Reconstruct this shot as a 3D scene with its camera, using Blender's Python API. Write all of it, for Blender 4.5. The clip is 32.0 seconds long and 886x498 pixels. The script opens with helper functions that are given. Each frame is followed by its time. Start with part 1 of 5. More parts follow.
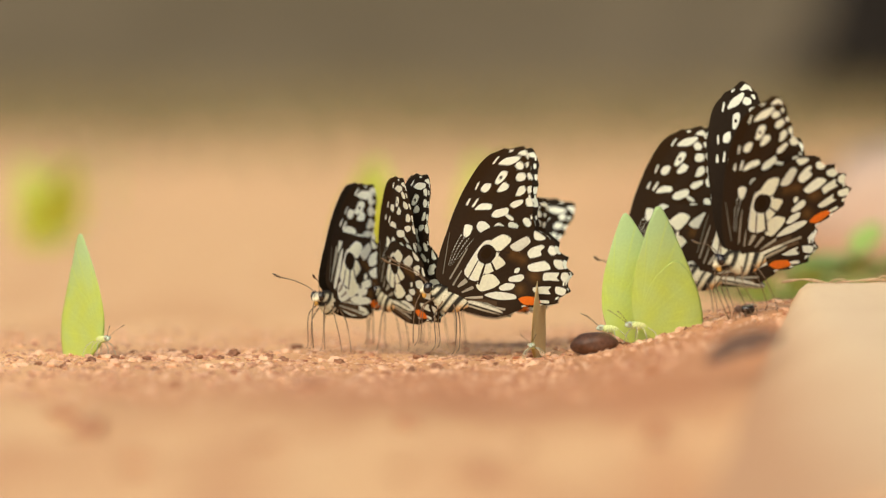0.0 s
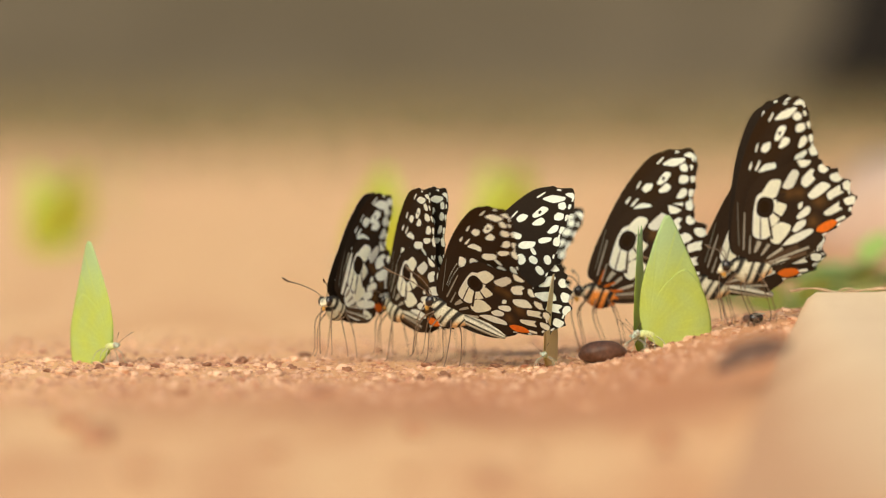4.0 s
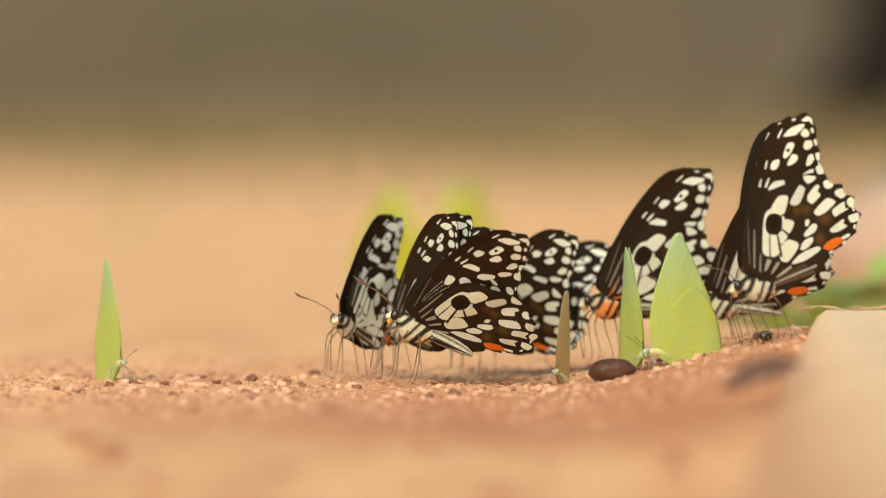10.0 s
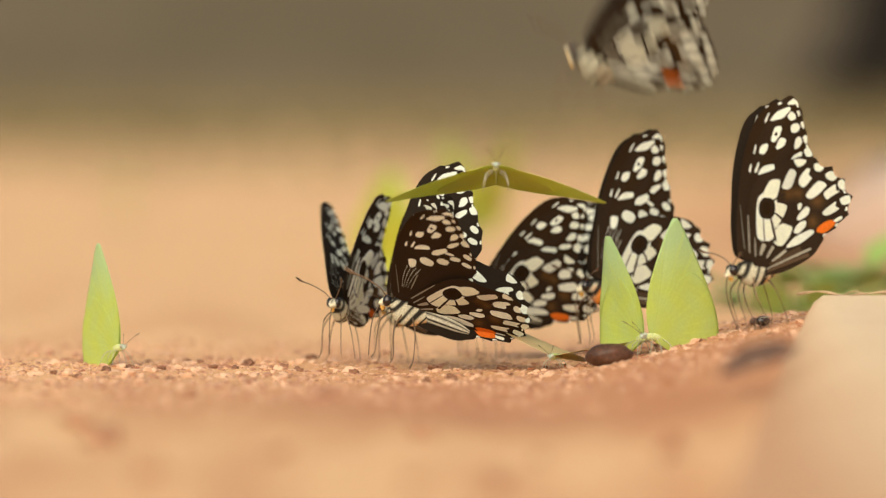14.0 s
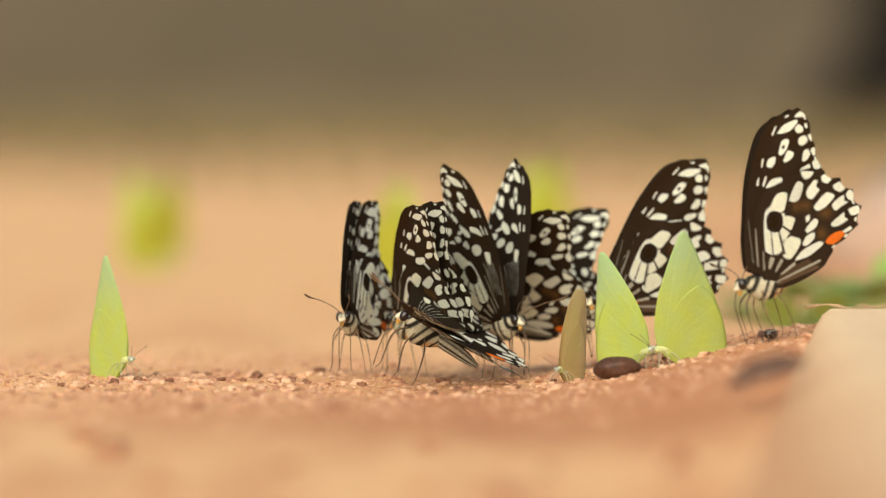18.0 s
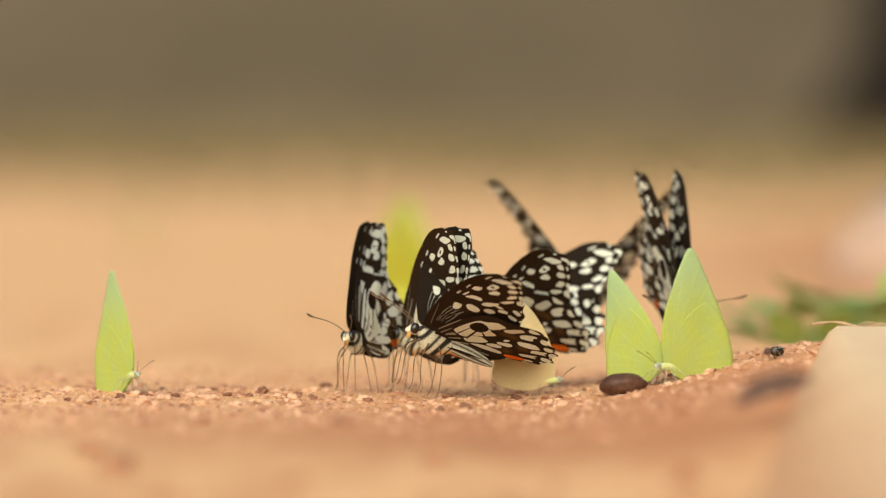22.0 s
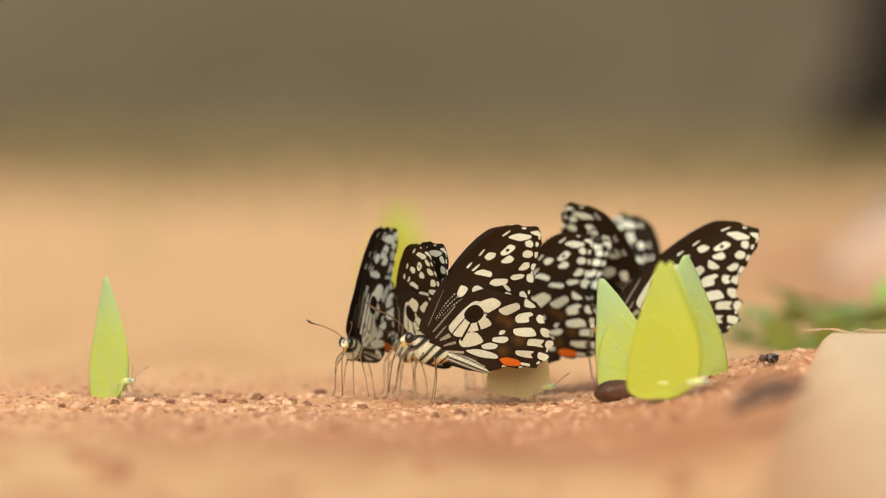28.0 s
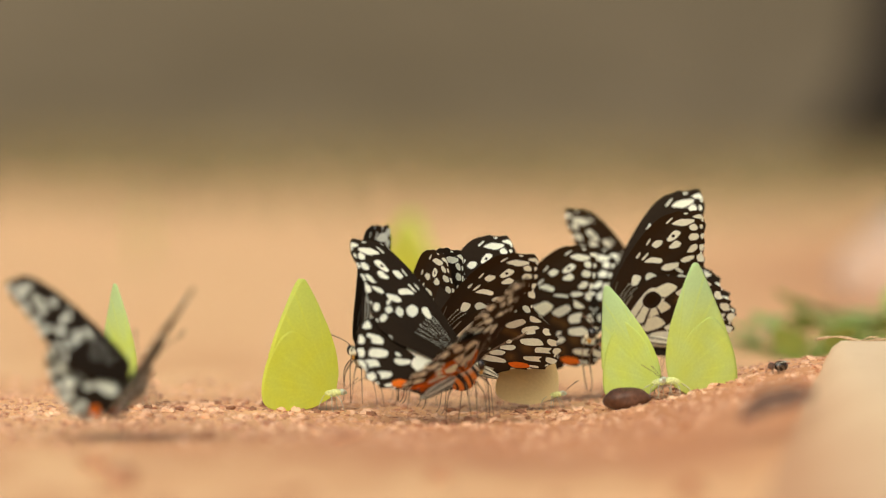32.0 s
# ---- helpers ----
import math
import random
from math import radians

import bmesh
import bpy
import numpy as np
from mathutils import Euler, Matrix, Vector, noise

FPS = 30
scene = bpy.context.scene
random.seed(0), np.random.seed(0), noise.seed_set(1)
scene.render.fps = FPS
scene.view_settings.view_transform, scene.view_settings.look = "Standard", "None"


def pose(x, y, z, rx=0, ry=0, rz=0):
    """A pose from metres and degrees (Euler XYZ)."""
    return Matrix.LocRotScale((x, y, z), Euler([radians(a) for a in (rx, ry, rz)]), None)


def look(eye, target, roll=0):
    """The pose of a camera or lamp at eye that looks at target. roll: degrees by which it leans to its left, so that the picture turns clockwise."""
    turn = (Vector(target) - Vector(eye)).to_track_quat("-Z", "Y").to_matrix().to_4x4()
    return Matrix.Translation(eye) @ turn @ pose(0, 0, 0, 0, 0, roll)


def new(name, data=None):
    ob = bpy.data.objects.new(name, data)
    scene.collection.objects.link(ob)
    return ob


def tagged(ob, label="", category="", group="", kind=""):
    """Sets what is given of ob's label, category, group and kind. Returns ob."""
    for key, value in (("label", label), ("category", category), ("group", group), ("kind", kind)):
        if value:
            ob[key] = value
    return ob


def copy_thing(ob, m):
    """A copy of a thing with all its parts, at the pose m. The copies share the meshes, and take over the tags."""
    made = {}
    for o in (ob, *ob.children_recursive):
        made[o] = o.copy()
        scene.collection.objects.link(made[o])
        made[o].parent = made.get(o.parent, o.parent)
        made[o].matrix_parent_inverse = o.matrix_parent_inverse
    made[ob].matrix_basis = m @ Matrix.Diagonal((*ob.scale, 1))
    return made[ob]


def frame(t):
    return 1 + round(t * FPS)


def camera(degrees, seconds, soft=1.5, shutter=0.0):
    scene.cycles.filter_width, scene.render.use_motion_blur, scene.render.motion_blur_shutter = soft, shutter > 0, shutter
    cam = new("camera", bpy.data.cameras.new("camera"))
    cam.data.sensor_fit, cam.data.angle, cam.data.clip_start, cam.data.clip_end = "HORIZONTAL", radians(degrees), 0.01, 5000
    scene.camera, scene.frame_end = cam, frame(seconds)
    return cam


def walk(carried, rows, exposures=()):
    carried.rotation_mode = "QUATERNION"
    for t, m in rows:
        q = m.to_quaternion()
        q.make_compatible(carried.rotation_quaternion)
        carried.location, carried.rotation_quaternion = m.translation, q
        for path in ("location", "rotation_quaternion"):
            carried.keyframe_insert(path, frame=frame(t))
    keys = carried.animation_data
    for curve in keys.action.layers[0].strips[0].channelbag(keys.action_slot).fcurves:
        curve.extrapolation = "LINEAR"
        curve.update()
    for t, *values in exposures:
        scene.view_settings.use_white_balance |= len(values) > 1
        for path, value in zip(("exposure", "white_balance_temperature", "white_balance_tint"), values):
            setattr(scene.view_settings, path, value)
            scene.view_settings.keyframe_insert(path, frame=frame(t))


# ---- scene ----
from mathutils.geometry import delaunay_2d_cdt

MM = 0.001

# camera: a long lens lying low on the ground, hand-held
cam = camera(8.01, 32.0, soft=1.2, shutter=0.5)
cam.data.dof.use_dof = True
cam.data.dof.focus_distance = 1.632
cam.data.dof.aperture_fstop = 8.4
cam.data.dof.aperture_blades = 0
SWAY = (
    (0.0, 0.0000, 0.0000, 0.000),
    (0.5, 0.0123, 0.0346, -0.000),
    (1.0, 0.0624, 0.0572, 0.041),
    (1.5, 0.0855, 0.0463, 0.090),
    (2.0, 0.0846, 0.0307, 0.105),
    (2.5, 0.0924, 0.0419, 0.096),
    (3.0, 0.0865, 0.0631, 0.080),
    (3.5, 0.0824, 0.0676, 0.104),
    (5.5, 0.0759, 0.1117, 0.174),
    (6.0, 0.0661, 0.1196, 0.185),
    (6.5, 0.0866, 0.1209, 0.213),
    (7.0, 0.0856, 0.1385, 0.158),
    (7.5, 0.0903, 0.1621, 0.172),
    (8.0, 0.1157, 0.1836, 0.215),
    (8.5, 0.1429, 0.1994, 0.231),
    (9.0, 0.1843, 0.2270, 0.176),
    (9.5, 0.1868, 0.2316, 0.188),
    (10.0, 0.1697, 0.2348, 0.162),
    (10.5, 0.1753, 0.2400, 0.099),
    (11.0, 0.1932, 0.2359, 0.160),
    (11.5, 0.1881, 0.2177, 0.129),
    (12.0, 0.1501, 0.1317, 0.132),
    (12.5, 0.1251, 0.0390, 0.177),
    (13.0, 0.1265, 0.0412, 0.191),
    (13.5, 0.1326, 0.0635, 0.156),
    (14.0, 0.1450, 0.0962, 0.222),
    (14.5, 0.1371, 0.1262, 0.157),
    (16.5, 0.1805, 0.1969, 0.203),
    (17.0, 0.2007, 0.2052, 0.273),
    (17.5, 0.2093, 0.2051, 0.257),
    (18.0, 0.2198, 0.2118, 0.282),
    (18.5, 0.2279, 0.2534, 0.293),
    (19.0, 0.2469, 0.2690, 0.293),
    (19.5, 0.2631, 0.2841, 0.390),
    (20.0, 0.2584, 0.3009, 0.374),
    (20.5, 0.2724, 0.3151, 0.354),
    (21.0, 0.2623, 0.3301, 0.407),
    (21.5, 0.2646, 0.3338, 0.475),
    (22.0, 0.2839, 0.3563, 0.486),
    (22.5, 0.2871, 0.3708, 0.478),
    (23.0, 0.3021, 0.3686, 0.505),
    (23.5, 0.2950, 0.3619, 0.491),
    (24.0, 0.2882, 0.3517, 0.477),
    (24.5, 0.2617, 0.3327, 0.497),
    (25.0, 0.2636, 0.3623, 0.544),
    (25.5, 0.2483, 0.3609, 0.505),
    (27.5, 0.2505, 0.4079, 0.501),
    (28.0, 0.2389, 0.4170, 0.539),
    (28.5, 0.2359, 0.4123, 0.500),
    (29.0, 0.2524, 0.4110, 0.479),
    (29.5, 0.2712, 0.4136, 0.538),
    (30.0, 0.2867, 0.4154, 0.455),
    (30.5, 0.3085, 0.4417, 0.554),
    (31.0, 0.3238, 0.4586, 0.593),
    (31.5, 0.3233, 0.4608, 0.568),
    (32.0, 0.3227, 0.4811, 0.612),
)
walk(cam, [(t, pose(0, -1.6, 0.078, 88.276 + up, -lean, left)) for t, left, up, lean in SWAY])

# ---- daylight: a bright overcast sky ----
world = bpy.data.worlds.new("sky")
scene.world = world
world.use_nodes = True
wn = world.node_tree.nodes
sky = wn.new("ShaderNodeTexSky")
sky.sky_type = "NISHITA"
sky.sun_disc = False
sky.sun_elevation, sky.sun_rotation = radians(38), radians(196)
sky.dust_density = 4.0
world.node_tree.links.new(sky.outputs[0], wn["Background"].inputs[0])
wn["Background"].inputs[1].default_value = 0.13
sun = new("sun", bpy.data.lights.new("sun", "SUN"))
sun.data.energy, sun.data.angle, sun.data.color = 2.75, radians(75), (0.95, 0.905, 0.70)
sun.matrix_world = look((-0.85, -3.0, 2.45), (0, 0, 0))
scene.view_settings.exposure = -0.08


# ---- materials ----
def material(name, rough=0.6, spec=0.3):
    m = bpy.data.materials.new(name)
    m.use_nodes = True
    p = m.node_tree.nodes["Principled BSDF"]
    p.inputs["Roughness"].default_value = rough
    p.inputs["Specular IOR Level"].default_value = spec
    return m, m.node_tree.nodes, m.node_tree.links, p


def grainy(name, a, b, scale, rough=0.7, bump=0.2, fine=6.0, spec=0.3, dist=0.0005):
    """Two colours mixed by noise at two scales, with relief."""
    m, n, l, p = material(name, rough, spec)
    co = n.new("ShaderNodeTexCoord")
    one, two = n.new("ShaderNodeTexNoise"), n.new("ShaderNodeTexNoise")
    one.inputs["Scale"].default_value, two.inputs["Scale"].default_value = scale, scale * fine
    one.inputs["Detail"].default_value = two.inputs["Detail"].default_value = 5
    add = n.new("ShaderNodeMath")
    add.operation = "ADD"
    ramp = n.new("ShaderNodeMapRange")
    ramp.inputs["From Min"].default_value, ramp.inputs["From Max"].default_value = 0.7, 1.3
    mix = n.new("ShaderNodeMix")
    mix.data_type = "RGBA"
    mix.inputs["A"].default_value, mix.inputs["B"].default_value = (*a, 1), (*b, 1)
    bm = n.new("ShaderNodeBump")
    bm.inputs["Strength"].default_value, bm.inputs["Distance"].default_value = bump, dist
    for t in (one, two):
        l.new(co.outputs["Object"], t.inputs["Vector"])
    l.new(one.outputs["Fac"], add.inputs[0])
    l.new(two.outputs["Fac"], add.inputs[1])
    l.new(add.outputs[0], ramp.inputs["Value"])
    l.new(ramp.outputs[0], mix.inputs["Factor"])
    l.new(mix.outputs["Result"], p.inputs["Base Color"])
    l.new(two.outputs["Fac"], bm.inputs["Height"])
    l.new(bm.outputs[0], p.inputs["Normal"])
    return m


def painted(name, rough=0.6, through_light=0.0, spec=0.25, grain=0.12, scale=1500):
    """Colours held by the mesh, with a dust of scales, and some light let through."""
    m, n, l, p = material(name, rough, spec)
    co, tex = n.new("ShaderNodeTexCoord"), n.new("ShaderNodeTexNoise")
    tex.inputs["Scale"].default_value = scale
    l.new(co.outputs["Object"], tex.inputs["Vector"])
    rng = n.new("ShaderNodeMapRange")
    rng.inputs["From Min"].default_value, rng.inputs["From Max"].default_value = 0.3, 0.7
    rng.inputs["To Min"].default_value, rng.inputs["To Max"].default_value = 1 - grain, 1 + grain
    l.new(tex.outputs["Fac"], rng.inputs["Value"])
    col = n.new("ShaderNodeVertexColor")
    col.layer_name = "Col"
    mul = n.new("ShaderNodeMix")
    mul.data_type, mul.blend_type = "RGBA", "MULTIPLY"
    mul.inputs["Factor"].default_value = 1.0
    l.new(col.outputs["Color"], mul.inputs["A"])
    l.new(rng.outputs[0], mul.inputs["B"])
    l.new(mul.outputs["Result"], p.inputs["Base Color"])
    bm = n.new("ShaderNodeBump")
    bm.inputs["Strength"].default_value, bm.inputs["Distance"].default_value = 0.25, 0.0001
    l.new(tex.outputs["Fac"], bm.inputs["Height"])
    l.new(bm.outputs[0], p.inputs["Normal"])
    if through_light:
        tr, mx = n.new("ShaderNodeBsdfTranslucent"), n.new("ShaderNodeMixShader")
        mx.inputs[0].default_value = through_light
        l.new(mul.outputs["Result"], tr.inputs["Color"])
        l.new(p.outputs[0], mx.inputs[1])
        l.new(tr.outputs[0], mx.inputs[2])
        l.new(mx.outputs[0], n["Material Output"].inputs["Surface"])
    return m


M_SCALE = painted("wing_scales", 0.75, 0.30, 0.08, 0.07)
M_LEMON = painted("lemon_wing", 0.55, 0.42, grain=0.03)
M_FUR = painted("body_fur", 0.85, 0.0, grain=0.3, scale=2500)
M_EYE = grainy("eye", (0.012, 0.008, 0.006), (0.03, 0.02, 0.015), 400, 0.15, 0.05, spec=0.6)
M_LEG = grainy("leg", (0.06, 0.036, 0.02), (0.24, 0.15, 0.08), 600, 0.5)
M_PALP = grainy("palp", (0.60, 0.30, 0.05), (0.80, 0.50, 0.14), 900, 0.9, 0.5)
M_PALE_LEG = grainy("pale_leg", (0.34, 0.33, 0.23), (0.52, 0.50, 0.37), 600, 0.5)
M_SOIL = grainy("laterite_soil", (0.757, 0.422, 0.198), (0.868, 0.560, 0.290), 60, 0.9, 0.7, 9.0, 0.15, 0.001)


def damp(m):
    """Redder, wetter soil round the gathering and in front of it, pale and dry further off."""
    n, l = m.node_tree.nodes, m.node_tree.links
    old = next(k for k in n if k.type == "MIX")
    co, cut, rng = n.new("ShaderNodeTexCoord"), n.new("ShaderNodeSeparateXYZ"), n.new("ShaderNodeMapRange")
    big, mul, mix = n.new("ShaderNodeTexNoise"), n.new("ShaderNodeMath"), n.new("ShaderNodeMix")
    big.inputs["Scale"].default_value, big.inputs["Detail"].default_value = 30.0, 3
    long_way = n.new("ShaderNodeMapping")
    long_way.inputs["Scale"].default_value = (1, 0.16, 1)
    rng.inputs["From Min"].default_value, rng.inputs["From Max"].default_value = 0.9, -0.35
    rng.inputs["To Min"].default_value, rng.inputs["To Max"].default_value = 0.0, 0.85
    mul.operation, mix.data_type = "MULTIPLY", "RGBA"
    mix.inputs["B"].default_value = (0.55, 0.225, 0.10, 1)
    l.new(co.outputs["Object"], cut.inputs[0])
    l.new(co.outputs["Object"], long_way.inputs["Vector"])
    l.new(long_way.outputs[0], big.inputs["Vector"])
    l.new(cut.outputs["Y"], rng.inputs["Value"])
    l.new(rng.outputs[0], mul.inputs[0])
    patch = n.new("ShaderNodeMapRange")
    patch.inputs["From Min"].default_value, patch.inputs["From Max"].default_value = 0.40, 0.75
    l.new(big.outputs["Fac"], patch.inputs["Value"])
    l.new(patch.outputs[0], mul.inputs[1])
    l.new(mul.outputs[0], mix.inputs["Factor"])
    l.new(old.outputs["Result"], mix.inputs["A"])
    # patches of red earth: behind the rise, and in front of the gathering
    last = mix
    for where, size, most in (((-1.3, -0.80, 0), (3.6, 0.62, 0), 0.95), ((-0.3, 0.62, 0), (7.0, 5.6, 0), 0.78)):
        off, far, edge, red = (n.new("ShaderNode" + k) for k in ("Mapping", "VectorMath", "MapRange", "Mix"))
        off.inputs["Location"].default_value, off.inputs["Scale"].default_value = where, size
        far.operation, red.data_type = "LENGTH", "RGBA"
        edge.inputs["From Min"].default_value, edge.inputs["From Max"].default_value = 1.12, 0.5
        edge.inputs["To Max"].default_value = most
        red.inputs["B"].default_value = (0.50, 0.215, 0.10, 1)
        l.new(co.outputs["Object"], off.inputs["Vector"])
        l.new(off.outputs[0], far.inputs[0])
        l.new(far.outputs["Value"], edge.inputs["Value"])
        l.new(edge.outputs[0], red.inputs["Factor"])
        l.new(last.outputs["Result"], red.inputs["A"])
        last = red
    l.new(last.outputs["Result"], n["Principled BSDF"].inputs["Base Color"])

damp(M_SOIL)
M_GRAIN = grainy("sand_grain", (0.50, 0.21, 0.10), (0.78, 0.46, 0.25), 220, 0.6, 0.4, 5.0, 0.4)


def by_piece(m, dark, light):
    """Every loose grain its own shade."""
    n, l = m.node_tree.nodes, m.node_tree.links
    old = next(k for k in n if k.type == "MIX")
    geo, ramp, mix = n.new("ShaderNodeNewGeometry"), n.new("ShaderNodeValToRGB"), n.new("ShaderNodeMix")
    ramp.color_ramp.elements[0].color, ramp.color_ramp.elements[1].color = (*dark, 1), (*light, 1)
    mix.data_type = "RGBA"
    mix.inputs["Factor"].default_value = 0.7
    l.new(geo.outputs["Random Per Island"], ramp.inputs[0])
    l.new(old.outputs["Result"], mix.inputs["A"])
    l.new(ramp.outputs[0], mix.inputs["B"])
    l.new(mix.outputs["Result"], n["Principled BSDF"].inputs["Base Color"])


by_piece(M_GRAIN, (0.26, 0.075, 0.035), (0.86, 0.58, 0.38))
M_CLOD = grainy("soil_clod", (0.34, 0.155, 0.08), (0.50, 0.25, 0.135), 200, 0.9, 0.5)
M_CRUMB = grainy("dark_crumb", (0.16, 0.07, 0.04), (0.36, 0.17, 0.09), 300, 0.8, 0.5)
M_STONE = grainy("pale_stone", (0.76, 0.54, 0.31), (0.85, 0.64, 0.40), 30, 0.85, 0.4, 14.0, 0.2)


def muddied(m):
    """Red soil sticking to the low flank of the stone, thinning out upwards."""
    n, l = m.node_tree.nodes, m.node_tree.links
    old = next(k for k in n if k.type == "MIX")
    co, cut, tex, add, rng, mix = (n.new("ShaderNode" + k) for k in ("TexCoord", "SeparateXYZ", "TexNoise", "Math", "MapRange", "Mix"))
    tex.inputs["Scale"].default_value = 45.0
    add.operation, add.inputs[1].default_value = "MULTIPLY_ADD", 0.012
    mix.data_type, mix.inputs["B"].default_value = "RGBA", (0.58, 0.33, 0.175, 1)
    rng.inputs["From Min"].default_value, rng.inputs["From Max"].default_value = 0.0265, 0.014
    l.new(co.outputs["Object"], cut.inputs[0])
    l.new(co.outputs["Object"], tex.inputs["Vector"])
    l.new(tex.outputs["Fac"], add.inputs[0])
    l.new(cut.outputs["Z"], add.inputs[2])
    l.new(add.outputs[0], rng.inputs["Value"])
    l.new(rng.outputs[0], mix.inputs["Factor"])
    l.new(old.outputs["Result"], mix.inputs["A"])
    l.new(mix.outputs["Result"], n["Principled BSDF"].inputs["Base Color"])


muddied(M_STONE)
M_STRAW = grainy("straw", (0.34, 0.22, 0.12), (0.62, 0.44, 0.27), 300, 0.8, 0.4)
M_PINK = grainy("pink_stone", (0.42, 0.29, 0.215), (0.53, 0.40, 0.31), 20, 0.85, 0.4)
M_SEED = grainy("brown_pebble", (0.045, 0.02, 0.012), (0.13, 0.06, 0.035), 150, 0.45, 0.4)
M_BLACKISH = grainy("blackish", (0.008, 0.007, 0.006), (0.022, 0.018, 0.015), 4, 0.95, 0.6, 6.0, 0.1, 0.02)
M_BANK = grainy("earth_bank", (0.108, 0.083, 0.049), (0.176, 0.136, 0.084), 1.2, 0.95, 0.5, 6.0, 0.1, 0.05)
M_GRASS = grainy("grass", (0.15, 0.125, 0.055), (0.25, 0.195, 0.095), 3, 0.7, 0.1)
M_LEAF = grainy("weed_leaf", (0.20, 0.32, 0.06), (0.32, 0.43, 0.12), 200, 0.5, 0.2)
M_DRY = grainy("dry_leaf", (0.075, 0.042, 0.03), (0.17, 0.10, 0.07), 90, 0.8, 0.4)


# ---- mesh tools ----
def mesh(name, verts, faces, mat, cols=None, smooth=True):
    me = bpy.data.meshes.new(name)
    me.from_pydata([tuple(v) for v in verts], [], faces)
    me.materials.append(mat)
    if cols is not None:
        at = me.color_attributes.new("Col", "FLOAT_COLOR", "POINT")
        c = np.ones((len(verts), 4), dtype=np.float32)
        c[:, :3] = cols
        at.data.foreach_set("color", c.ravel())
    if smooth:
        me.polygons.foreach_set("use_smooth", [True] * len(me.polygons))
    me.update()
    return me


def part(name, me, parent, m=None, label=""):
    ob = new(name, me)
    ob.parent = parent
    if m is not None:
        ob.matrix_basis = m
    if label:
        ob["label"] = label
    return ob


def smooth_line(points, n):
    """n + 1 points evenly along a soft curve through the given ones."""
    p = [Vector(q) for q in points]
    p = [2 * p[0] - p[1]] + p + [2 * p[-1] - p[-2]]
    out = []
    for i in range(1, len(p) - 2):
        for k in range(24):
            t = k / 24
            a, b, c, d = p[i - 1], p[i], p[i + 1], p[i + 2]
            out.append(0.5 * (2 * b + (c - a) * t + (2 * a - 5 * b + 4 * c - d) * t * t + (3 * b - a - 3 * c + d) * t ** 3))
    out.append(p[-2])
    q = np.array([list(v) for v in out])
    s = np.concatenate([[0], np.cumsum(np.linalg.norm(np.diff(q, axis=0), axis=1))])
    u = np.linspace(0, s[-1], n + 1)
    return np.stack([np.interp(u, s, q[:, k]) for k in range(q.shape[1])], axis=1)


def tube(points, radii, n=6):
    """A tube along a line with a radius at each point, closed at both ends."""
    pts = [Vector(p) for p in points]
    verts, faces = [], []
    for i, p in enumerate(pts):
        d = (pts[min(i + 1, len(pts) - 1)] - pts[max(i - 1, 0)]).normalized()
        a = d.cross(Vector((0.13, 0.31, 0.94))).normalized()
        b = d.cross(a)
        for k in range(n):
            w = 2 * math.pi * k / n
            verts.append(p + radii[i] * (math.cos(w) * a + math.sin(w) * b))
    for i in range(len(pts) - 1):
        for k in range(n):
            faces.append((i * n + k, i * n + (k + 1) % n, (i + 1) * n + (k + 1) % n, (i + 1) * n + k))
    faces.append(tuple(range(n))[::-1])
    faces.append(tuple((len(pts) - 1) * n + k for k in range(n)))
    return verts, faces


def spindle(stations, n=16, steps=24):
    """A body along x through stations (x, z, half width, half height)."""
    line = smooth_line(stations, steps)
    verts, faces, ang = [], [], []
    for x, z, ry, rz in line:
        for k in range(n):
            w = 2 * math.pi * k / n
            verts.append((x, max(ry, 1e-5) * math.cos(w), z + max(rz, 1e-5) * math.sin(w)))
            ang.append((x, w))
    for i in range(steps):
        for k in range(n):
            faces.append((i * n + k, i * n + (k + 1) % n, (i + 1) * n + (k + 1) % n, (i + 1) * n + k))
    faces.append(tuple(range(n))[::-1])
    faces.append(tuple(steps * n + k for k in range(n)))
    return verts, faces, np.array(ang)


def ball(r, n=10, squash=(1, 1, 1)):
    bm = bmesh.new()
    bmesh.ops.create_uvsphere(bm, u_segments=n + 4, v_segments=n, radius=r)
    v = [(p.co.x * squash[0], p.co.y * squash[1], p.co.z * squash[2]) for p in bm.verts]
    f = [tuple(q.index for q in fc.verts) for fc in bm.faces]
    bm.free()
    return v, f


# ---- wing patterns, in millimetres: x forward along the body, v away from it ----
DARK = np.array((0.026, 0.017, 0.010))
SMOKE = np.array((0.040, 0.024, 0.013))
CREAM = np.array((0.88, 0.89, 0.76))
BUFF = np.array((0.74, 0.74, 0.59))
BROWN = np.array((0.085, 0.042, 0.013))
GREY = np.array((0.33, 0.30, 0.23))
ORANGE = np.array((0.80, 0.19, 0.02))
FORE_EDGE = ((0.9, 1.1), (3.2, 2.7), (3.6, 8.5), (2.9, 15.6), (1.9, 22.7), (0.1, 29.7), (-2.5, 35.9), (-5.7, 39.2), (-9.4, 41.4), (-11.9, 42.1),
             (-14.1, 40.9), (-15.5, 36.3), (-16.6, 31.2), (-17.8, 27.3), (-19.2, 22.6), (-19.4, 17.6), (-16.4, 11.6), (-8.8, 5.0), (-2.6, 0.4))
